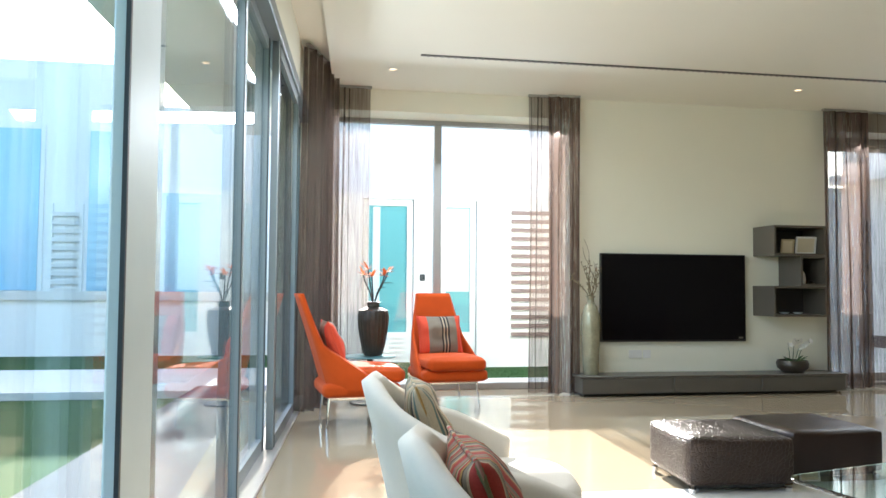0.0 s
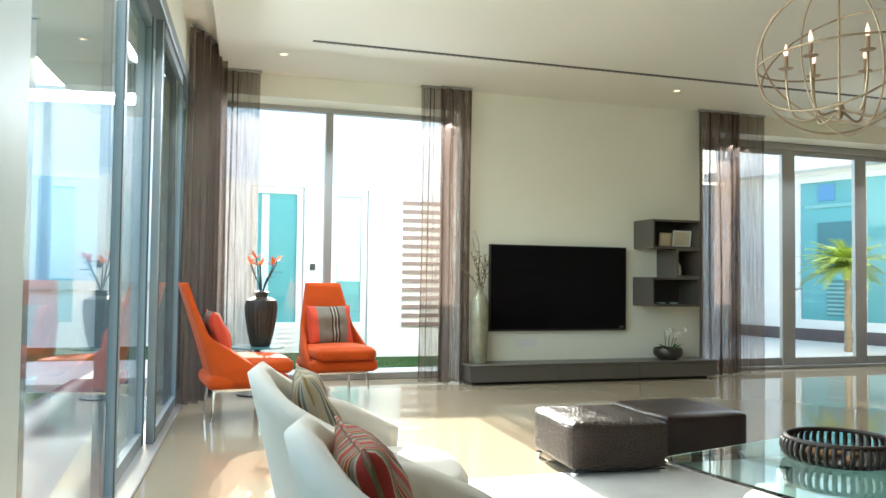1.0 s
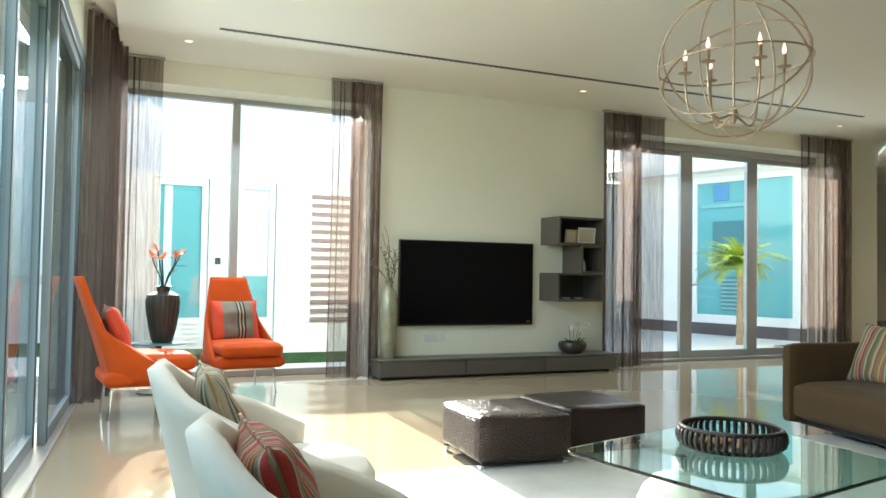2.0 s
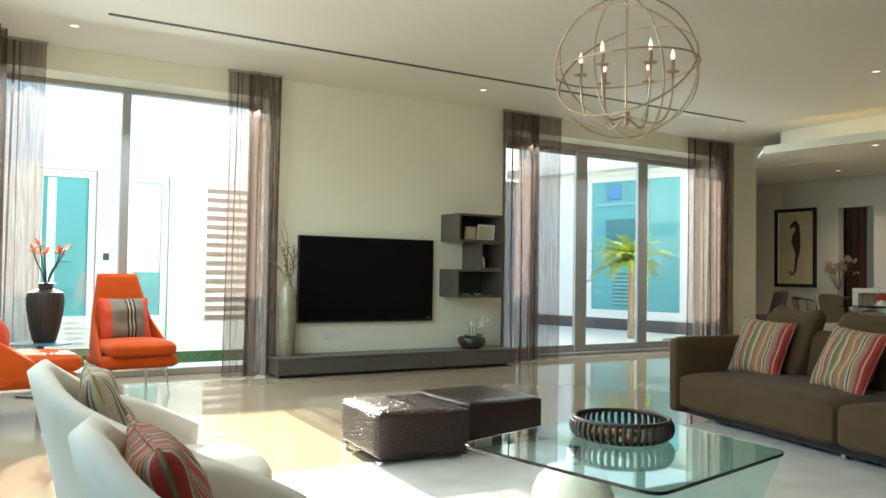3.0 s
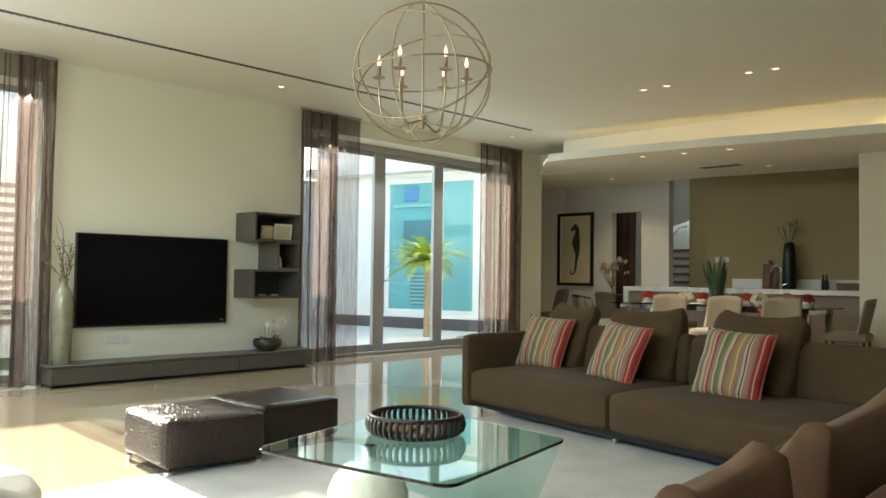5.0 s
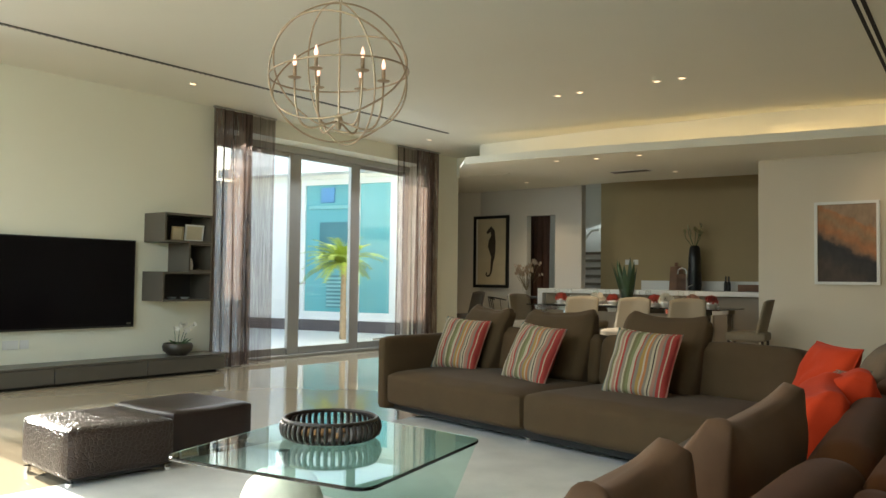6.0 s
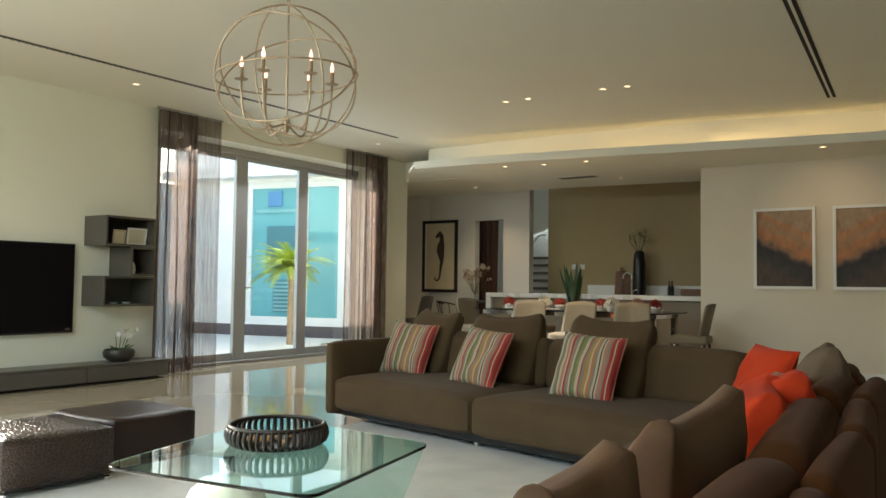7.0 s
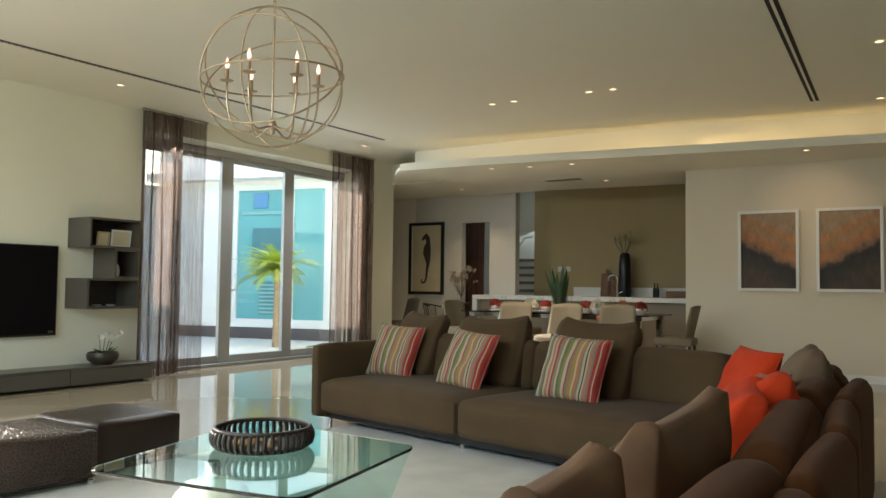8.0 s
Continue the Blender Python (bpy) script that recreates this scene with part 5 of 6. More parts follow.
BACK = S2.inverted() @ pose(0, 0.262, 0, 0, 0, 4.06)         # line of the gap between the two rows of back rolls
for k, (a0, a1, tilt) in enumerate(((4.30, 4.86, 3), (3.42, 4.27, -2), (2.15, 3.39, 2), (0.95, 2.12, -2))):
    part("backrest", block(a1 - a0, 0.19, 0.35, 0.088, 0.03, n=18, seed=k + 9), M_TAUPE_LAMPLIT, s2, m=BACK @ pose((a0 + a1) / 2, 0.092, 0.31, 3, 0, 0) @ pose(0, 0, 0, 0, 0, tilt))
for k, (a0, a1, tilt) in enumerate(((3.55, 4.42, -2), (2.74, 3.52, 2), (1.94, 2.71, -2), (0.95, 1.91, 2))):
    part("back_bolster", block(a1 - a0, 0.11, 0.575, 0.052, 0.02, n=18, seed=k + 30), M_TAUPE_LAMPLIT, s2, m=BACK @ pose((a0 + a1) / 2, -0.065, 0.07, 0, 0, 0) @ pose(0, 0, 0, 0, 0, tilt))


def upright(x, y, z, yaw, lean, size, roll=0):
    return pose(x, y, z, 0, 0, yaw) @ pose(0, 0, 0, -lean, 0, 0) @ pose(0, 0, 0, 0, roll, 0) @ pose(0, 0, size / 2)


cushion(upright(4.62, 1.16, SZ, -140, 24, 0.42, 1), 0.48, 0.43, 0.17, M_BRIGHTORANGE, "plain orange-red cushion in the sofa corner", 61)
cushion(upright(3.22, 0.78, SZ + 0.01, -170, 22, 0.40, -4), 0.42, 0.40, 0.19, M_BRIGHTORANGE, "plain orange-red cushion propped on the sofa", 63, piped=False)
cushion(upright(2.98, 0.80, SZ + 0.01, -166, 20, 0.38, 6), 0.40, 0.38, 0.19, M_BRIGHTORANGE, "soft orange-red cushion slumped on the sofa", 65, piped=False)
cushion(upright(3.90, 0.93, SZ, -150, 26, 0.38, -6), 0.38, 0.35, 0.15, M_STRIPE_R, "patterned red cushion on the sofa", 67)
cushion(upright(4.20, 0.78, SZ + 0.04, -168, 16, 0.40), 0.42, 0.40, 0.18, M_LINEN, "grey linen back cushion on the sofa", 69, piped=False)
M_NEARLINEN = weave(mat("brown_linen", (0.145, 0.069, 0.029), 0.85, vary=0.12, scale=8, bump=0.0), 900, 0.15)
cushion(upright(2.21, 0.80, SZ - 0.02, -178, 17, 0.43, 2), 0.68, 0.43, 0.17, M_NEARLINEN, "large boxed taupe cushion with crisp seams on the sofa", 71, piped=False, make=seamed_cushion)
cushion(upright(1.54, 0.81, SZ - 0.02, -181, 17, 0.39, 7), 0.34, 0.39, 0.18, M_NEARLINEN, "taupe back cushion at the end of the sofa", 73, piped=False, make=seamed_cushion)


# ---- chandelier ----
CX, CY, CZ, CR = 3.465, 3.598, 2.338, 0.433
ch = thing("orb_chandelier", "aged champagne metal orb chandelier with six candle lamps", "chandelier", pose(CX, CY, CZ))


def ring(m, r, t=0.0060):
    bm = bmesh.new()
    tube(bm, [m @ Vector((r * math.cos(2 * math.pi * k / 72), r * math.sin(2 * math.pi * k / 72), 0)) for k in range(72)], t, 8, closed=True)
    return bm


def hoop_turn(tip, open_, near_up):
    """How a hoop hangs: its long axis tipped by tip degrees, its plane opened by the share open_ towards the windows' far side."""
    away = Vector((0.672, 0.697, 0.247)).normalized()
    right = away.cross(Vector((0, 0, 1))).normalized()
    up = right.cross(away)
    c, s = math.cos(radians(tip)), math.sin(radians(tip))
    e1 = right * c + up * s
    e2 = (up * c - right * s) * open_ + away * (-1 if near_up else 1) * math.sqrt(1 - open_ ** 2)
    return Matrix((e1, e2, e1.cross(e2))).transposed()


for tip, open_, near_up in ((4, 0.26, True), (20, 0.515, False), (-30, 0.80, True), (40, 0.965, True), (-84, 0.47, True)):
    part("hoop", ring(hoop_turn(tip, open_, near_up), CR), M_PEWTER, ch, smooth=True)
part("stem", rod((0, 0, -0.25), (0, 0, CR + 0.02), 0.007), M_PEWTER, ch)
part("hub", lathe([(0.0, -0.35), (0.014, -0.338), (0.02, -0.315), (0.03, -0.29), (0.022, -0.265), (0.010, -0.245), (0.0, -0.24)], 20), M_PEWTER, ch)
part("canopy", lathe([(0.0, CEIL - CZ - 0.03), (0.02, CEIL - CZ - 0.03), (0.06, CEIL - CZ - 0.012), (0.062, CEIL - CZ), (0.0, CEIL - CZ)], 24), M_PEWTER, ch)
links = bmesh.new()
z = CR + 0.02
k = 0
while z < CEIL - CZ - 0.04:
    mm = Matrix.Rotation(radians(90 * (k % 2)), 3, 'Z')
    tube(links, [Vector((0, 0, z + 0.018)) + mm @ Vector((0.010 * math.cos(a), 0, 0.020 * math.sin(a))) for a in [2 * math.pi * q / 12 for q in range(12)]], 0.003, 5, closed=True)
    z += 0.031
    k += 1
part("chain", links, M_PEWTER, ch, smooth=True)
for k in range(6):
    a = radians(60 * k + 15.8)
    c, s = math.cos(a), math.sin(a)
    R = 0.275
    pts = []
    for j in range(13):
        u = j / 12
        r = R * (0.08 + 0.92 * math.sin(u * math.pi / 2) ** 0.8)
        pts.append((c * r, s * r, -0.295 - 0.06 * math.sin(u * math.pi) + 0.258 * u ** 3))
    arm = part("arm", tube(bmesh.new(), pts, 0.007, 8), M_PEWTER, ch, smooth=True)
    top = pts[-1][2]
    part("drip_dish", lathe([(0.0, 0.0), (0.035, 0.006), (0.042, 0.012), (0.035, 0.012), (0.0, 0.008)], 20), M_PEWTER, arm, m=pose(c * R, s * R, top))
    part("candle_sleeve", lathe([(0.0, 0.0), (0.012, 0.0), (0.012, 0.075), (0.0, 0.075)], 14), M_CANDLE, arm, m=pose(c * R, s * R, top + 0.008))
    part("bulb", lathe([(0.0, 0.0), (0.008, 0.004), (0.0135, 0.020), (0.010, 0.042), (0.003, 0.066), (0.0, 0.076)], 14), M_FLAME, arm, m=pose(c * R, s * R, top + 0.083))

# ---- pictures on the beige wall ----
M_DUSK = mat("dusk_painting", (0.5, 0.2, 0.1), 0.7, bump=0.1)
_n, _k = M_DUSK.node_tree.nodes, M_DUSK.node_tree.links
_tc = node(M_DUSK, "ShaderNodeTexCoord")
_sp = node(M_DUSK, "ShaderNodeSeparateXYZ")
_k.new(_tc.outputs["Object"], _sp.inputs[0])
_no = node(M_DUSK, "ShaderNodeTexNoise")
_no.inputs["Scale"].default_value = 6.5
_no.inputs["Detail"].default_value = 8
_k.new(_tc.outputs["Object"], _no.inputs["Vector"])
_ab = node(M_DUSK, "ShaderNodeMath")
_ab.operation = 'MULTIPLY_ADD'
_k.new(_sp.outputs[0], _ab.inputs[0])
_ab.inputs[1].default_value = 0.55
_k.new(_sp.outputs[2], _ab.inputs[2])
_ad = node(M_DUSK, "ShaderNodeMath")
_ad.operation = 'MULTIPLY_ADD'
_k.new(_no.outputs[0], _ad.inputs[0])
_ad.inputs[1].default_value = 0.30
_k.new(_ab.outputs[0], _ad.inputs[2])
_rp = node(M_DUSK, "ShaderNodeValToRGB")
_e = _rp.color_ramp.elements
_e[0].position, _e[0].color = 0.28, (0.085, 0.062, 0.050, 1)
_e[1].position, _e[1].color = 1.15, (0.36, 0.25, 0.17, 1)
for p_, c_ in ((0.42, (0.050, 0.043, 0.042)), (0.54, (0.034, 0.032, 0.036)), (0.585, (0.07, 0.055, 0.05)), (0.635, (0.26, 0.15, 0.095)), (0.72, (0.44, 0.19, 0.085)), (0.84, (0.34, 0.22, 0.13)), (0.95, (0.44, 0.21, 0.10))):
    _q = _rp.color_ramp.elements.new(p_)
    _q.color = (*c_, 1)
_k.new(_ad.outputs[0], _rp.inputs[0])
_mp = node(M_DUSK, "ShaderNodeMapping")                 # upright brush strokes over the ground colours
_mp.inputs["Scale"].default_value = (18, 18, 9)
_st = node(M_DUSK, "ShaderNodeTexNoise")
_st.inputs["Scale"].default_value = 1.0
_st.inputs["Detail"].default_value = 4
_k.new(_tc.outputs["Object"], _mp.inputs[0])
_k.new(_mp.outputs[0], _st.inputs["Vector"])
_mr = node(M_DUSK, "ShaderNodeMapRange")
_mr.inputs[1].default_value, _mr.inputs[2].default_value, _mr.inputs[3].default_value, _mr.inputs[4].default_value = 0.3, 0.7, 0.82, 1.16
_k.new(_st.outputs[0], _mr.inputs[0])
_hs = node(M_DUSK, "ShaderNodeHueSaturation")
_k.new(_rp.outputs[0], _hs.inputs["Color"])
_k.new(_mr.outputs[0], _hs.inputs["Value"])
_k.new(_hs.outputs[0], M_DUSK.node_tree.nodes["Principled BSDF"].inputs["Base Color"])


def wall_picture(y, w, h, z, flip, label):
    """A framed painting on the wall at x = 10.6, its first edge at y."""
    th = thing("framed_painting", label, "painting", pose(10.6, y, z, 0, 0, -90))
    part("frame", frame_boxes(w, h, 0.034, 0.04), M_WHITE, th, "thin white frame", smooth=None)
    cv = boxes((-(w / 2 - 0.025), w / 2 - 0.025, -0.018, -0.004, 0.025, h - 0.025))
    part("canvas", cv, M_DUSK, th, smooth=None, m=Matrix.Translation((w / 2, 0, 0)) @ Matrix.Diagonal((-1 if flip else 1, 1, 1, 1)))
    return th


wall_picture(2.54, 0.72, 1.01, 1.07, False, "abstract dusk painting in a thin white frame, dark slope falling")
wall_picture(1.625, 0.72, 1.01, 1.07, True, "abstract dusk painting in a thin white frame, dark slope rising")

# ---- hall ----
hp = thing("framed_print", "tall sepia print of a curling form in a black frame", "picture", pose(12.4, 9.08, 0.93, 0, 0, -90))
part("frame", frame_boxes(0.80, 1.36, 0.055, 0.04), M_BLACK, hp, smooth=None)
part("mount", boxes((0.055, 0.745, -0.012, -0.004, 0.055, 1.305)), M_PAPER, hp, smooth=None)
bm = bmesh.new()
spine = [(0.30, 1.03, 0.020), (0.34, 1.07, 0.034), (0.39, 1.11, 0.056), (0.43, 1.06, 0.050), (0.44, 0.98, 0.046), (0.42, 0.88, 0.080), (0.41, 0.78, 0.088), (0.43, 0.68, 0.066), (0.44, 0.58, 0.040),
         (0.42, 0.48, 0.030), (0.41, 0.38, 0.024), (0.40, 0.30, 0.021), (0.37, 0.235, 0.019), (0.32, 0.215, 0.017), (0.285, 0.25, 0.015), (0.30, 0.29, 0.012)]
rings = []
for k, (px, pz, w) in enumerate(spine):
    q0, q1 = spine[max(k - 1, 0)], spine[min(k + 1, len(spine) - 1)]
    s = Vector((-(q1[1] - q0[1]), 0, q1[0] - q0[0])).normalized()
    p = Vector((px, -0.014, pz))
    rings.append((bm.verts.new(p - s * w), bm.verts.new(p + s * w)))
for a, b in zip(rings, rings[1:]):
    bm.faces.new((a[0], a[1], b[1], b[0]))
part("drawn_form", bm, M_INK, hp, smooth=None)

curtain("curtain", (13.0, 7.75), (13.0, 8.9), 0.02, 2.6, 0.12, 0.05, mat("dark_red_brown_drape", (0.10, 0.045, 0.03), 0.8, vary=0.1), "dark red-brown drape beyond the hall doorway", 33, group="hall drapes")
stairs = thing("staircase", "pale staircase with dark treads rising behind the hall", "staircase")
M_TREAD = mat("grey_brown_tread", (0.16, 0.14, 0.11), 0.5, vary=0.15, scale=9, bump=0.05)
for k in range(11):
    st = part("step", boxes((13.02 + 0.11 * k, 14.98, 6.90, 7.72, 0.15 * k, 0.15 * (k + 1) - 0.05)), M_GREYWALL, stairs, smooth=None)
    part("tread", boxes((12.98 + 0.11 * k, 14.98, 6.89, 7.72, 0.15 * (k + 1) - 0.05, 0.15 * (k + 1))), M_TREAD, st, smooth=None)
rail = thing("handrail", "white sloping stair handrail", "handrail")
part("rail", tube(bmesh.new(), [(13.0, 7.07, 1.80), (13.0, 6.89, 2.0), (13.0, 6.76, 2.0)], 0.021, 8), M_WHITE, rail)
part("baluster", rod((13.0, 7.07, 0.17), (13.0, 7.07, 1.80), 0.009), M_CHROME, rail)
area_light("stairwell_daylight", (14.9, 7.6, 2.5), (13.0, 7.2, 1.4), 1.0, 1.2, 5.0, (0.80, 0.95, 1.0))

fl = thing("flower_vase", "glass vase of pale dried flowers on the hall console", "vase", pose(11.9, 7.58, 0.80))
part("vase", lathe([(0.0, 0.0), (0.06, 0.0), (0.07, 0.15), (0.05, 0.28), (0.055, 0.30), (0.045, 0.28), (0.0, 0.02)], 20), M_CLEAR, fl)
bm = bmesh.new()
bs = bmesh.new()
rnd = random.Random(14)
for k in range(26):
    tip = Vector((rnd.uniform(-.22, .22), rnd.uniform(-.22, .22), rnd.uniform(0.38, 0.62)))
    tube(bs, [(0, 0, 0.1), tip * 0.7, tip], 0.003, 4)
    for q in range(3):
        blossom(bm, tip + Vector((rnd.uniform(-.03, .03), rnd.uniform(-.03, .03), rnd.uniform(-.03, .03))), 0.035, rnd)
part("stems", bs, M_TWIG, fl)
part("blossoms", bm, mat("dried_bloom", (0.42, 0.34, 0.27), 0.8, vary=0.2), fl, smooth=None)
cons = thing("console_table", "slim dark console table against the hall wall", "console table", pose(11.72, 7.50, 0))
part("tabletop", rbox(0, 0.36, -0.1, 0.36, 0.76, 0.80, 0.004, 1), M_DKWOOD, cons)
for x, y in ((0.03, -0.07), (0.33, -0.07), (0.03, 0.33), (0.33, 0.33)):
    part("leg", rbox(x - 0.02, x + 0.02, y - 0.02, y + 0.02, 0, 0.76, 0.003, 1), M_DKWOOD, cons)


# ---- dining ----
def dining_chair(m, material=None):
    """Upholstered chair facing local -y."""
    mt = material or M_BEIGE
    th = thing("dining_chair", "upholstered beige dining chair with a curved back" if mt is M_BEIGE else "upholstered grey-brown dining chair with a curved back", "dining chair", m, group="dining chairs")
    bm = bmesh.new()
    n, rows = 12, 8
    g = []
    for side_ in (0, 1):
        grid = []
        for j in range(rows + 1):
            v = j / rows
            row = []
            for i in range(n + 1):
                u = 2 * i / n - 1
                half = 0.235 - 0.015 * v
                row.append(bm.verts.new((u * half, 0.20 + 0.10 * v - 0.07 * u * u + (0.0 if side_ else -0.05 * (1 - 0.5 * abs(u) ** 4)), 0.44 + 0.44 * v - 0.03 * abs(u) ** 3 * v)))
            grid.append(row)
        g.append(grid)
    for k, grid in enumerate(g):
        for a, b in zip(grid, grid[1:]):
            for i in range(n):
                f = (a[i], a[i + 1], b[i + 1], b[i])
                bm.faces.new(f if k else f[::-1])
    for i in range(n):
        bm.faces.new((g[0][rows][i], g[0][rows][i + 1], g[1][rows][i + 1], g[1][rows][i]))
    for j in range(rows):
        for e in (0, n):
            bm.faces.new((g[0][j][e], g[0][j + 1][e], g[1][j + 1][e], g[1][j][e]))
    bmesh.ops.recalc_face_normals(bm, faces=bm.faces)
    part("backrest", bm, mt, th, smooth=True)
    part("seat", block(0.47, 0.46, 0.11, 0.035, 0.012, n=8), mt, th, m=pose(0, 0, 0.38))
    for x, y in ((-0.2, -0.19), (0.2, -0.19), (-0.2, 0.19), (0.2, 0.19)):
        part("leg", rod((x, y, 0.39), (x * 1.05, y * 1.08, 0), 0.017, 8, 0.012), M_DKWOOD, th)
    return th


d0 = dining_chair(pose(9.22, 5.10, 0, 0, 0, -90 + 8))
for x, y, a in ((9.16, 4.38, -94), (9.2, 3.68, -86), (9.93, 6.27, -10), (10.75, 5.75, 92), (10.8, 5.02, 88), (10.72, 4.22, 95), (9.86, 3.12, 188)):
    copy_thing(d0, pose(x, y, 0, 0, 0, a))
g0 = dining_chair(pose(10.95, 8.16, 0, 0, 0, -118), weave(mat("grey_brown_cloth", (0.12, 0.10, 0.085), 0.8, vary=0.06, bump=0.0)))
wire = thing("wire_chair", "black wire-framed chair in the hall", "chair", pose(12.0, 8.14, 0, 0, 0, 60))
bm = bmesh.new()
tube(bm, [(0.22 * math.cos(2 * math.pi * k / 24), 0.22 * math.sin(2 * math.pi * k / 24), 0.45) for k in range(24)], 0.012, 6, closed=True)
part("seat_ring", bm, M_BLACK, wire, smooth=True)
bm = bmesh.new()
tube(bm, [(0.24 * math.cos(math.pi * k / 16), 0.05 + 0.22 * math.sin(math.pi * k / 16), 0.72 + 0.05 * math.sin(math.pi * k / 16)) for k in range(17)], 0.013, 6)
part("back_hoop", bm, M_BLACK, wire, smooth=True)
for a in (30, 70, 110, 150):
    c, s = math.cos(radians(a)), math.sin(radians(a))
    part("spindle", rod((0.2 * c, 0.2 * s, 0.45), (0.235 * c, 0.05 + 0.215 * s, 0.74), 0.007, 6), M_BLACK, wire)
for a in (45, 135, 225, 315):
    c, s = math.cos(radians(a)), math.sin(radians(a))
    part("leg", rod((0.18 * c, 0.18 * s, 0.45), (0.24 * c, 0.24 * s, 0), 0.011, 6), M_BLACK, wire)
part("seat", lathe([(0.0, 0.44), (0.21, 0.445), (0.2, 0.462), (0.0, 0.468)], 24), M_DKWOOD, wire)

dt = thing("dining_table", "long dark-framed glass dining table laid for guests", "dining table")
tp = part("tabletop", rbox(9.5, 10.45, 3.35, 6.05, 0.735, 0.75, 0.004, 1), glass_mat("smoked_table_glass", (0.35, 0.38, 0.38)), dt)
part("table_frame", boxes((9.56, 10.39, 3.45, 3.51, 0.68, 0.735), (9.56, 10.39, 5.89, 5.95, 0.68, 0.735), (9.56, 9.62, 3.51, 5.89, 0.68, 0.735), (10.33, 10.39, 3.51, 5.89, 0.68, 0.735)), M_CHROME, dt, smooth=None)
for x in (9.6, 10.35):
    for y in (3.5, 5.9):
        part("leg", rbox(x - 0.03, x + 0.03, y - 0.03, y + 0.03, 0, 0.68, 0.004, 1), M_CHROME, dt)

rnd = random.Random(77)


def place_setting(x, y):
    th = thing("dinner_plate", "white dinner plate on the dining table", "plate", pose(x, y, 0.7505), group="dinner plates")
    part("plate", lathe([(0.0, 0.0), (0.09, 0.0), (0.13, 0.012), (0.135, 0.016), (0.09, 0.006), (0.0, 0.005)], 24), M_WHITE, th)
    return th


def wine_glass(x, y):
    th = thing("wine_glass", "clear stemmed wine glass on the dining table", "wine glass", pose(x, y, 0.7505), group="wine glasses")
    part("glass", lathe([(0.0, 0.0), (0.035, 0.002), (0.004, 0.01), (0.004, 0.09), (0.03, 0.12), (0.04, 0.16), (0.034, 0.21), (0.032, 0.21), (0.037, 0.16), (0.0, 0.1)], 16), M_CLEAR, th)
    return th


p0, w0_ = None, None
for side_x in (9.68, 10.27):
    for y in (3.75, 4.35, 4.95, 5.55):
        if p0 is None:
            p0, w0_ = place_setting(side_x, y), wine_glass(side_x + 0.12, y + 0.18)
        else:
            copy_thing(p0, pose(side_x, y, 0.7505))
            copy_thing(w0_, pose(side_x + (0.12 if side_x < 10 else -0.12), y + 0.18, 0.7505))


def bouquet(x, y, z, petal, r, label, seed):
    rr = random.Random(seed)
    th = thing("flower_bowl", label, "flower arrangement", pose(x, y, z))
    part("bowl", lathe([(0.0, 0.0), (0.05, 0.0), (0.075, 0.05), (0.07, 0.07), (0.0, 0.06)], 20), M_WHITE, th)
    bm = bmesh.new()
    for k in range(60):
        v = Vector((rr.gauss(0, 1), rr.gauss(0, 1), abs(rr.gauss(0, 1)))).normalized() * r
        blossom(bm, v + Vector((0, 0, 0.07)), 0.035, rr)
    part("blossoms", bm, petal, th, smooth=None)


bouquet(9.95, 5.75, 0.7505, M_RPETAL, 0.07, "bowl of pink and red flowers on the dining table", 3)
bouquet(9.9, 5.15, 0.7505, M_PETAL, 0.09, "bowl of white flowers on the dining table", 4)
bouquet(9.95, 4.95, 0.7505, M_RPETAL, 0.065, "bowl of red flowers on the dining table", 5)
bouquet(9.95, 4.35, 0.7505, M_RPETAL, 0.07, "bowl of orange-red flowers on the dining table", 6)
bouquet(9.92, 4.18, 0.7505, M_PETAL, 0.09, "bowl of cream flowers on the dining table", 7)
bouquet(10.1, 3.9, 0.7505, mat("pink_petal", (0.6, 0.35, 0.25), 0.6, vary=0.1), 0.08, "bowl of pale pink flowers on the dining table", 8)
bouquet(10.0, 3.62, 0.7505, M_RPETAL, 0.07, "bowl of red berries on the dining table", 9)
sp = thing("snake_plant", "upright green snake plant in a glass cylinder vase", "potted plant", pose(9.98, 4.75, 0.7505))
pot = part("pot", lathe([(0.0, 0.0), (0.10, 0.0), (0.115, 0.22), (0.105, 0.22), (0.09, 0.02), (0.0, 0.02)], 24), M_CLEAR, sp)
bm = bmesh.new()
for k in range(11):
    a = 2.4 * k
    r = 0.08 + 0.20 * ((k * 0.618) % 1)
    b = Vector((math.cos(a) * 0.05, math.sin(a) * 0.05, 0.03))
    leaf_blade(bm, b, (math.cos(a) * r, math.sin(a) * r, 0.70 - 0.5 * r - 0.06 * (k % 3)), 0.040, -0.03 * (k % 2))
part("leaves", bm, mat("dark_green_leaf", (0.018, 0.048, 0.015), 0.45, vary=0.3, scale=18, bump=0.05), sp)

# ---- kitchen ----
M_ISLAND = mat("taupe_island_lacquer", (0.24, 0.19, 0.13), 0.4, vary=0.05, scale=4, bump=0.02)
isl = thing("kitchen_island", "taupe kitchen island with a thick white stone top", "kitchen island")
part("body", rbox(12.0, 12.6, 3.3, 7.25, 0.08, 0.87, 0.004, 1), M_ISLAND, isl, "taupe lacquered body")
part("end_panel", rbox(11.9, 12.7, 7.254, 7.35, 0.0, 0.869, 0.004, 1), M_COUNTER, isl)
part("kick_board", boxes((12.05, 12.55, 3.35, 7.2, 0.0, 0.08)), M_BLACK, isl, smooth=None)
part("worktop", rbox(11.9, 12.7, 3.2, 7.35, 0.87, 0.945, 0.005, 1), M_COUNTER, isl)
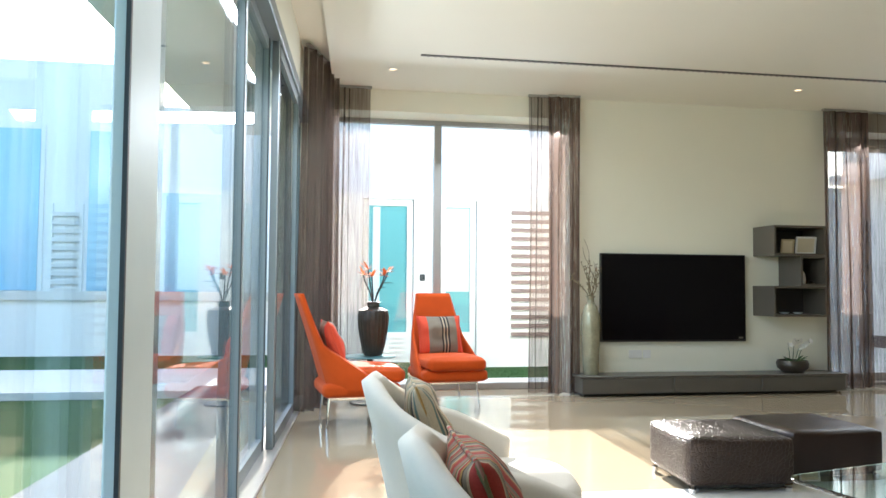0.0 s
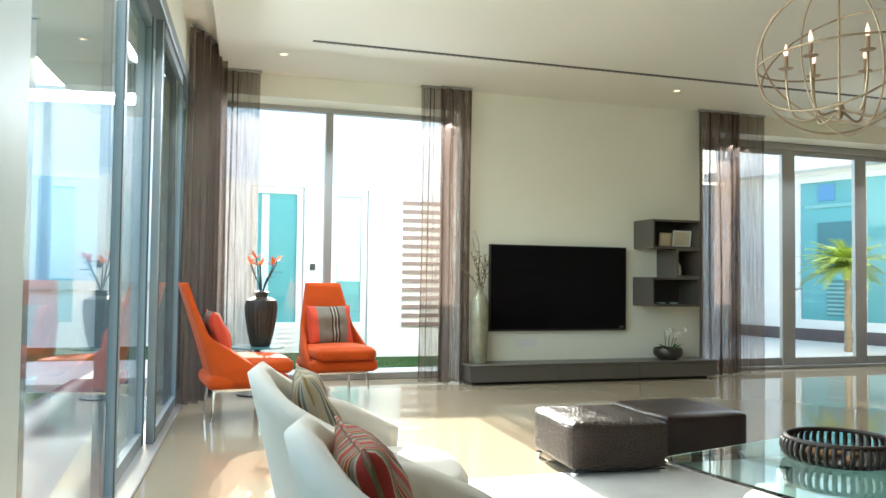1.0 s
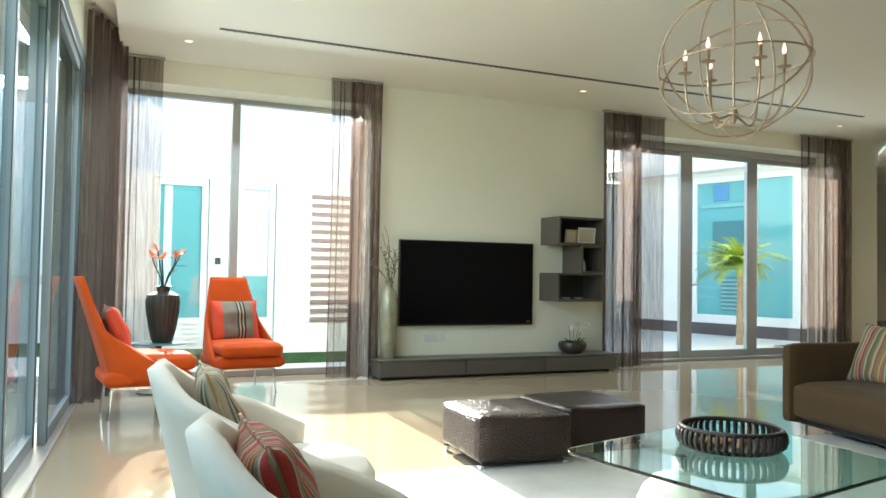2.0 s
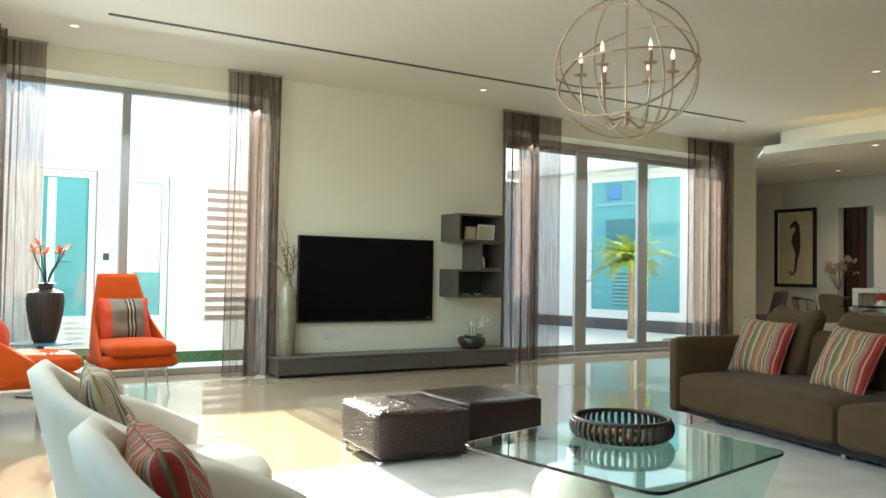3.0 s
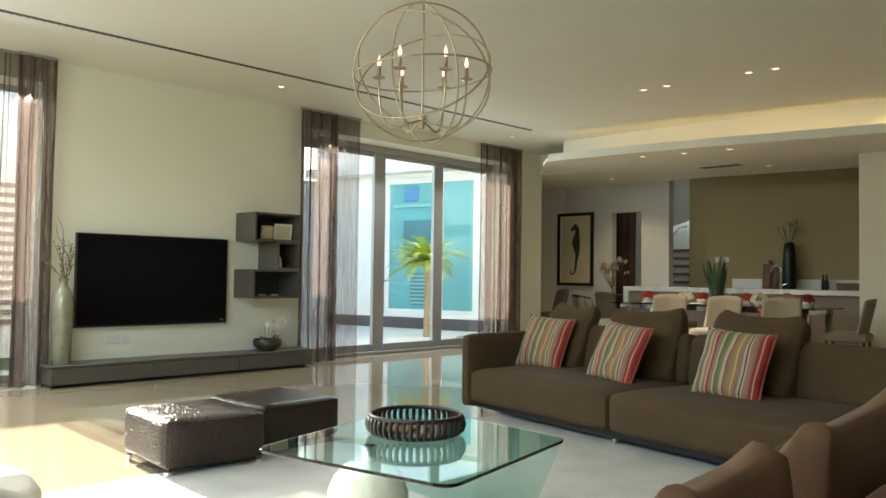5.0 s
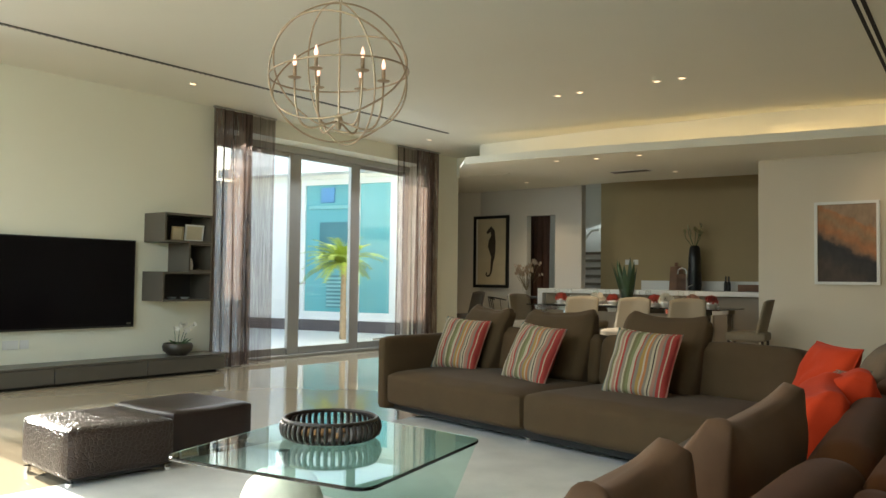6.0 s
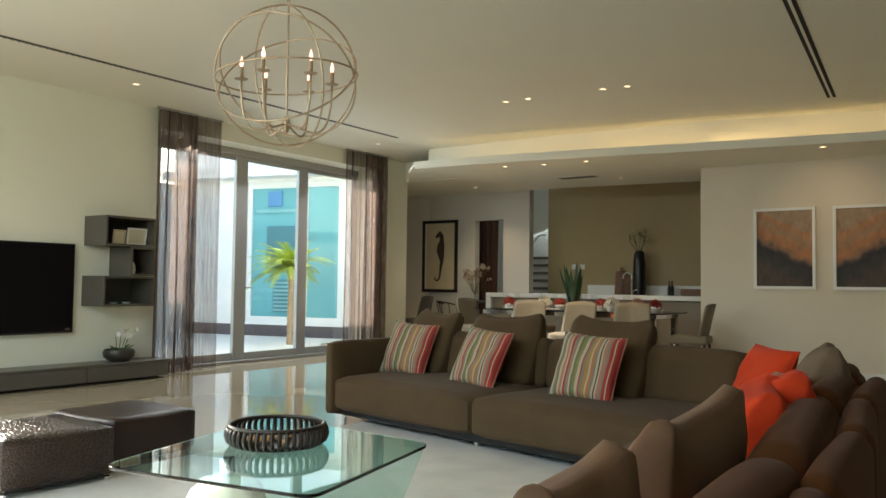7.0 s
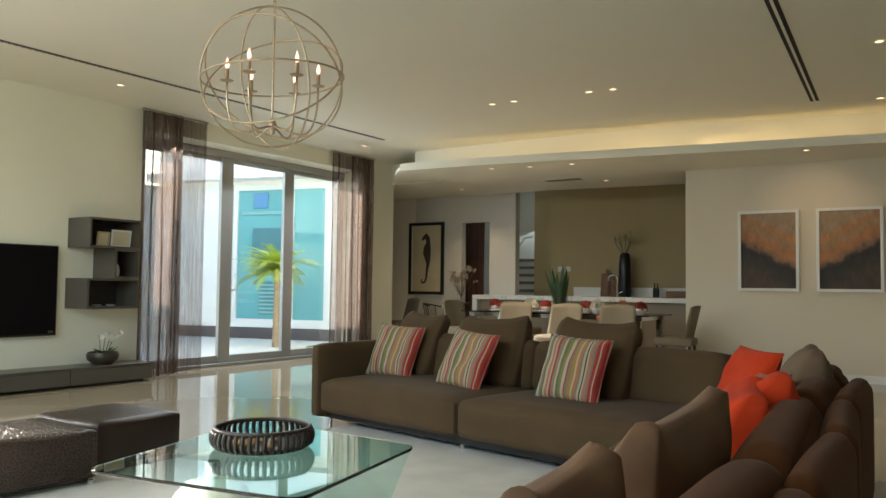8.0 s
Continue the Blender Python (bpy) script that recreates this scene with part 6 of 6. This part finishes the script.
for y in (3.32, 4.3, 5.28, 6.26):
    part("door", rbox(11.98, 12.0, y, y + 0.96, 0.10, 0.86, 0.003, 1), M_ISLAND, isl)
ct = thing("kitchen_counter", "white kitchen counter along the olive wall", "kitchen counter")
part("body", rbox(12.95, 13.29, 3.0, 6.0, 0.0, 0.90, 0.004, 1), M_WHITE, ct)
part("worktop", rbox(12.9, 13.295, 2.95, 6.05, 0.90, 0.93, 0.004, 1), M_COUNTER, ct)
part("splashback", boxes((13.27, 13.298, 2.95, 6.05, 0.93, 1.10)), M_COUNTER, ct, smooth=None)
tap = thing("kitchen_tap", "tall chrome kitchen tap on the island", "tap", pose(12.35, 4.86, 0.945))
part("spout", tube(bmesh.new(), [(0, 0, 0), (0, 0, 0.30), (0, 0.02, 0.34), (0, 0.08, 0.36), (0, 0.14, 0.33), (0, 0.15, 0.26)], 0.014, 8), M_CHROME, tap, smooth=True)
part("lever", rod((0.0, -0.02, 0.06), (0.0, -0.09, 0.09), 0.008), M_CHROME, tap)
tv2 = thing("tall_vase", "tall black vase holding cream lilies in the kitchen", "vase", pose(13.05, 5.0, 0.93))
part("body", lathe([(0.0, 0.0), (0.10, 0.0), (0.115, 0.1), (0.10, 0.55), (0.085, 0.72), (0.06, 0.76), (0.05, 0.76), (0.0, 0.7)], 24), M_BLACK, tv2)
bm, bs = bmesh.new(), bmesh.new()
for k in range(7):
    tip = Vector((rnd.uniform(-.1, .1), rnd.uniform(-.15, .15), rnd.uniform(0.95, 1.12)))
    tube(bs, [(0, 0, 0.7), tip * 0.9, tip], 0.005, 5)
    for q in range(3):
        blossom(bm, tip, 0.055, rnd)
part("stems", bs, M_LEAF, tv2)
part("blossoms", bm, mat("cream_petal", (0.60, 0.55, 0.32), 0.6, vary=0.1), tv2, smooth=None)
for dy, h, w in ((5.30, 0.30, 0.16), (5.40, 0.42, 0.20), (5.22, 0.22, 0.12)):
    cb = thing("chopping_board", "wooden chopping board leaning on the kitchen wall", "chopping board", pose(13.18, dy, 0.93, 0, 8, 0))
    part("board", rbox(-0.01, 0.012, -w / 2, w / 2, 0, h, 0.005, 2), M_WOOD, cb)
    part("grip", rbox(-0.008, 0.010, -0.025, 0.025, h, h + 0.07, 0.005, 2), M_WOOD, cb)
tray = thing("wooden_tray", "long wooden tray on the kitchen counter", "tray", pose(13.05, 3.9, 0.93))
part("tray_bottom", rbox(-0.12, 0.12, -0.35, 0.35, 0, 0.02, 0.004, 1), M_WOOD, tray)
for y0, y1, x0, x1 in ((-0.35, -0.33, -0.12, 0.12), (0.33, 0.35, -0.12, 0.12), (-0.33, 0.33, -0.12, -0.10), (-0.33, 0.33, 0.10, 0.12)):
    part("tray_edge", boxes((x0, x1, y0, y1, 0.02, 0.12)), M_WOOD, tray, smooth=None)
for dy in (4.45, 4.50):
    bt = thing("bottle", "small dark bottle on the kitchen counter", "bottle", pose(13.1, dy, 0.93))
    part("body", lathe([(0.0, 0.0), (0.03, 0.0), (0.03, 0.14), (0.012, 0.18), (0.012, 0.25), (0.0, 0.25)], 14), M_BLACK, bt)
for y in (6.28, 6.12):
    ws = thing("wall_switch", "white switch plate on the olive wall", "wall switch", pose(13.3, y, 1.38))
    part("plate", rbox(-0.010, -0.001, 0, 0.09, 0, 0.09, 0.002, 1), M_WHITE, ws)
    part("rocker", rbox(-0.013, -0.010, 0.03, 0.06, 0.02, 0.07, 0.001, 1), M_WHITE, ws)
vent = thing("ceiling_vent", "small slotted air vent in the dropped ceiling", "air vent", pose(10.6, 5.0, LOW))
part("vent_frame", boxes((-0.1, 0.1, -0.3, 0.3, -0.006, 0.0)), M_WHITE, vent, smooth=None)
for k in range(5):
    part("vent_slat", boxes((-0.08 + 0.035 * k, -0.065 + 0.035 * k, -0.28, 0.28, -0.010, -0.006)), M_GREY, vent, smooth=None)
skirt = solid("baseboard", boxes((10.585, 10.6, -4.0, 3.22, 0.0, 0.09)), M_WHITE, "white skirting along the beige wall", "skirting", "structure")
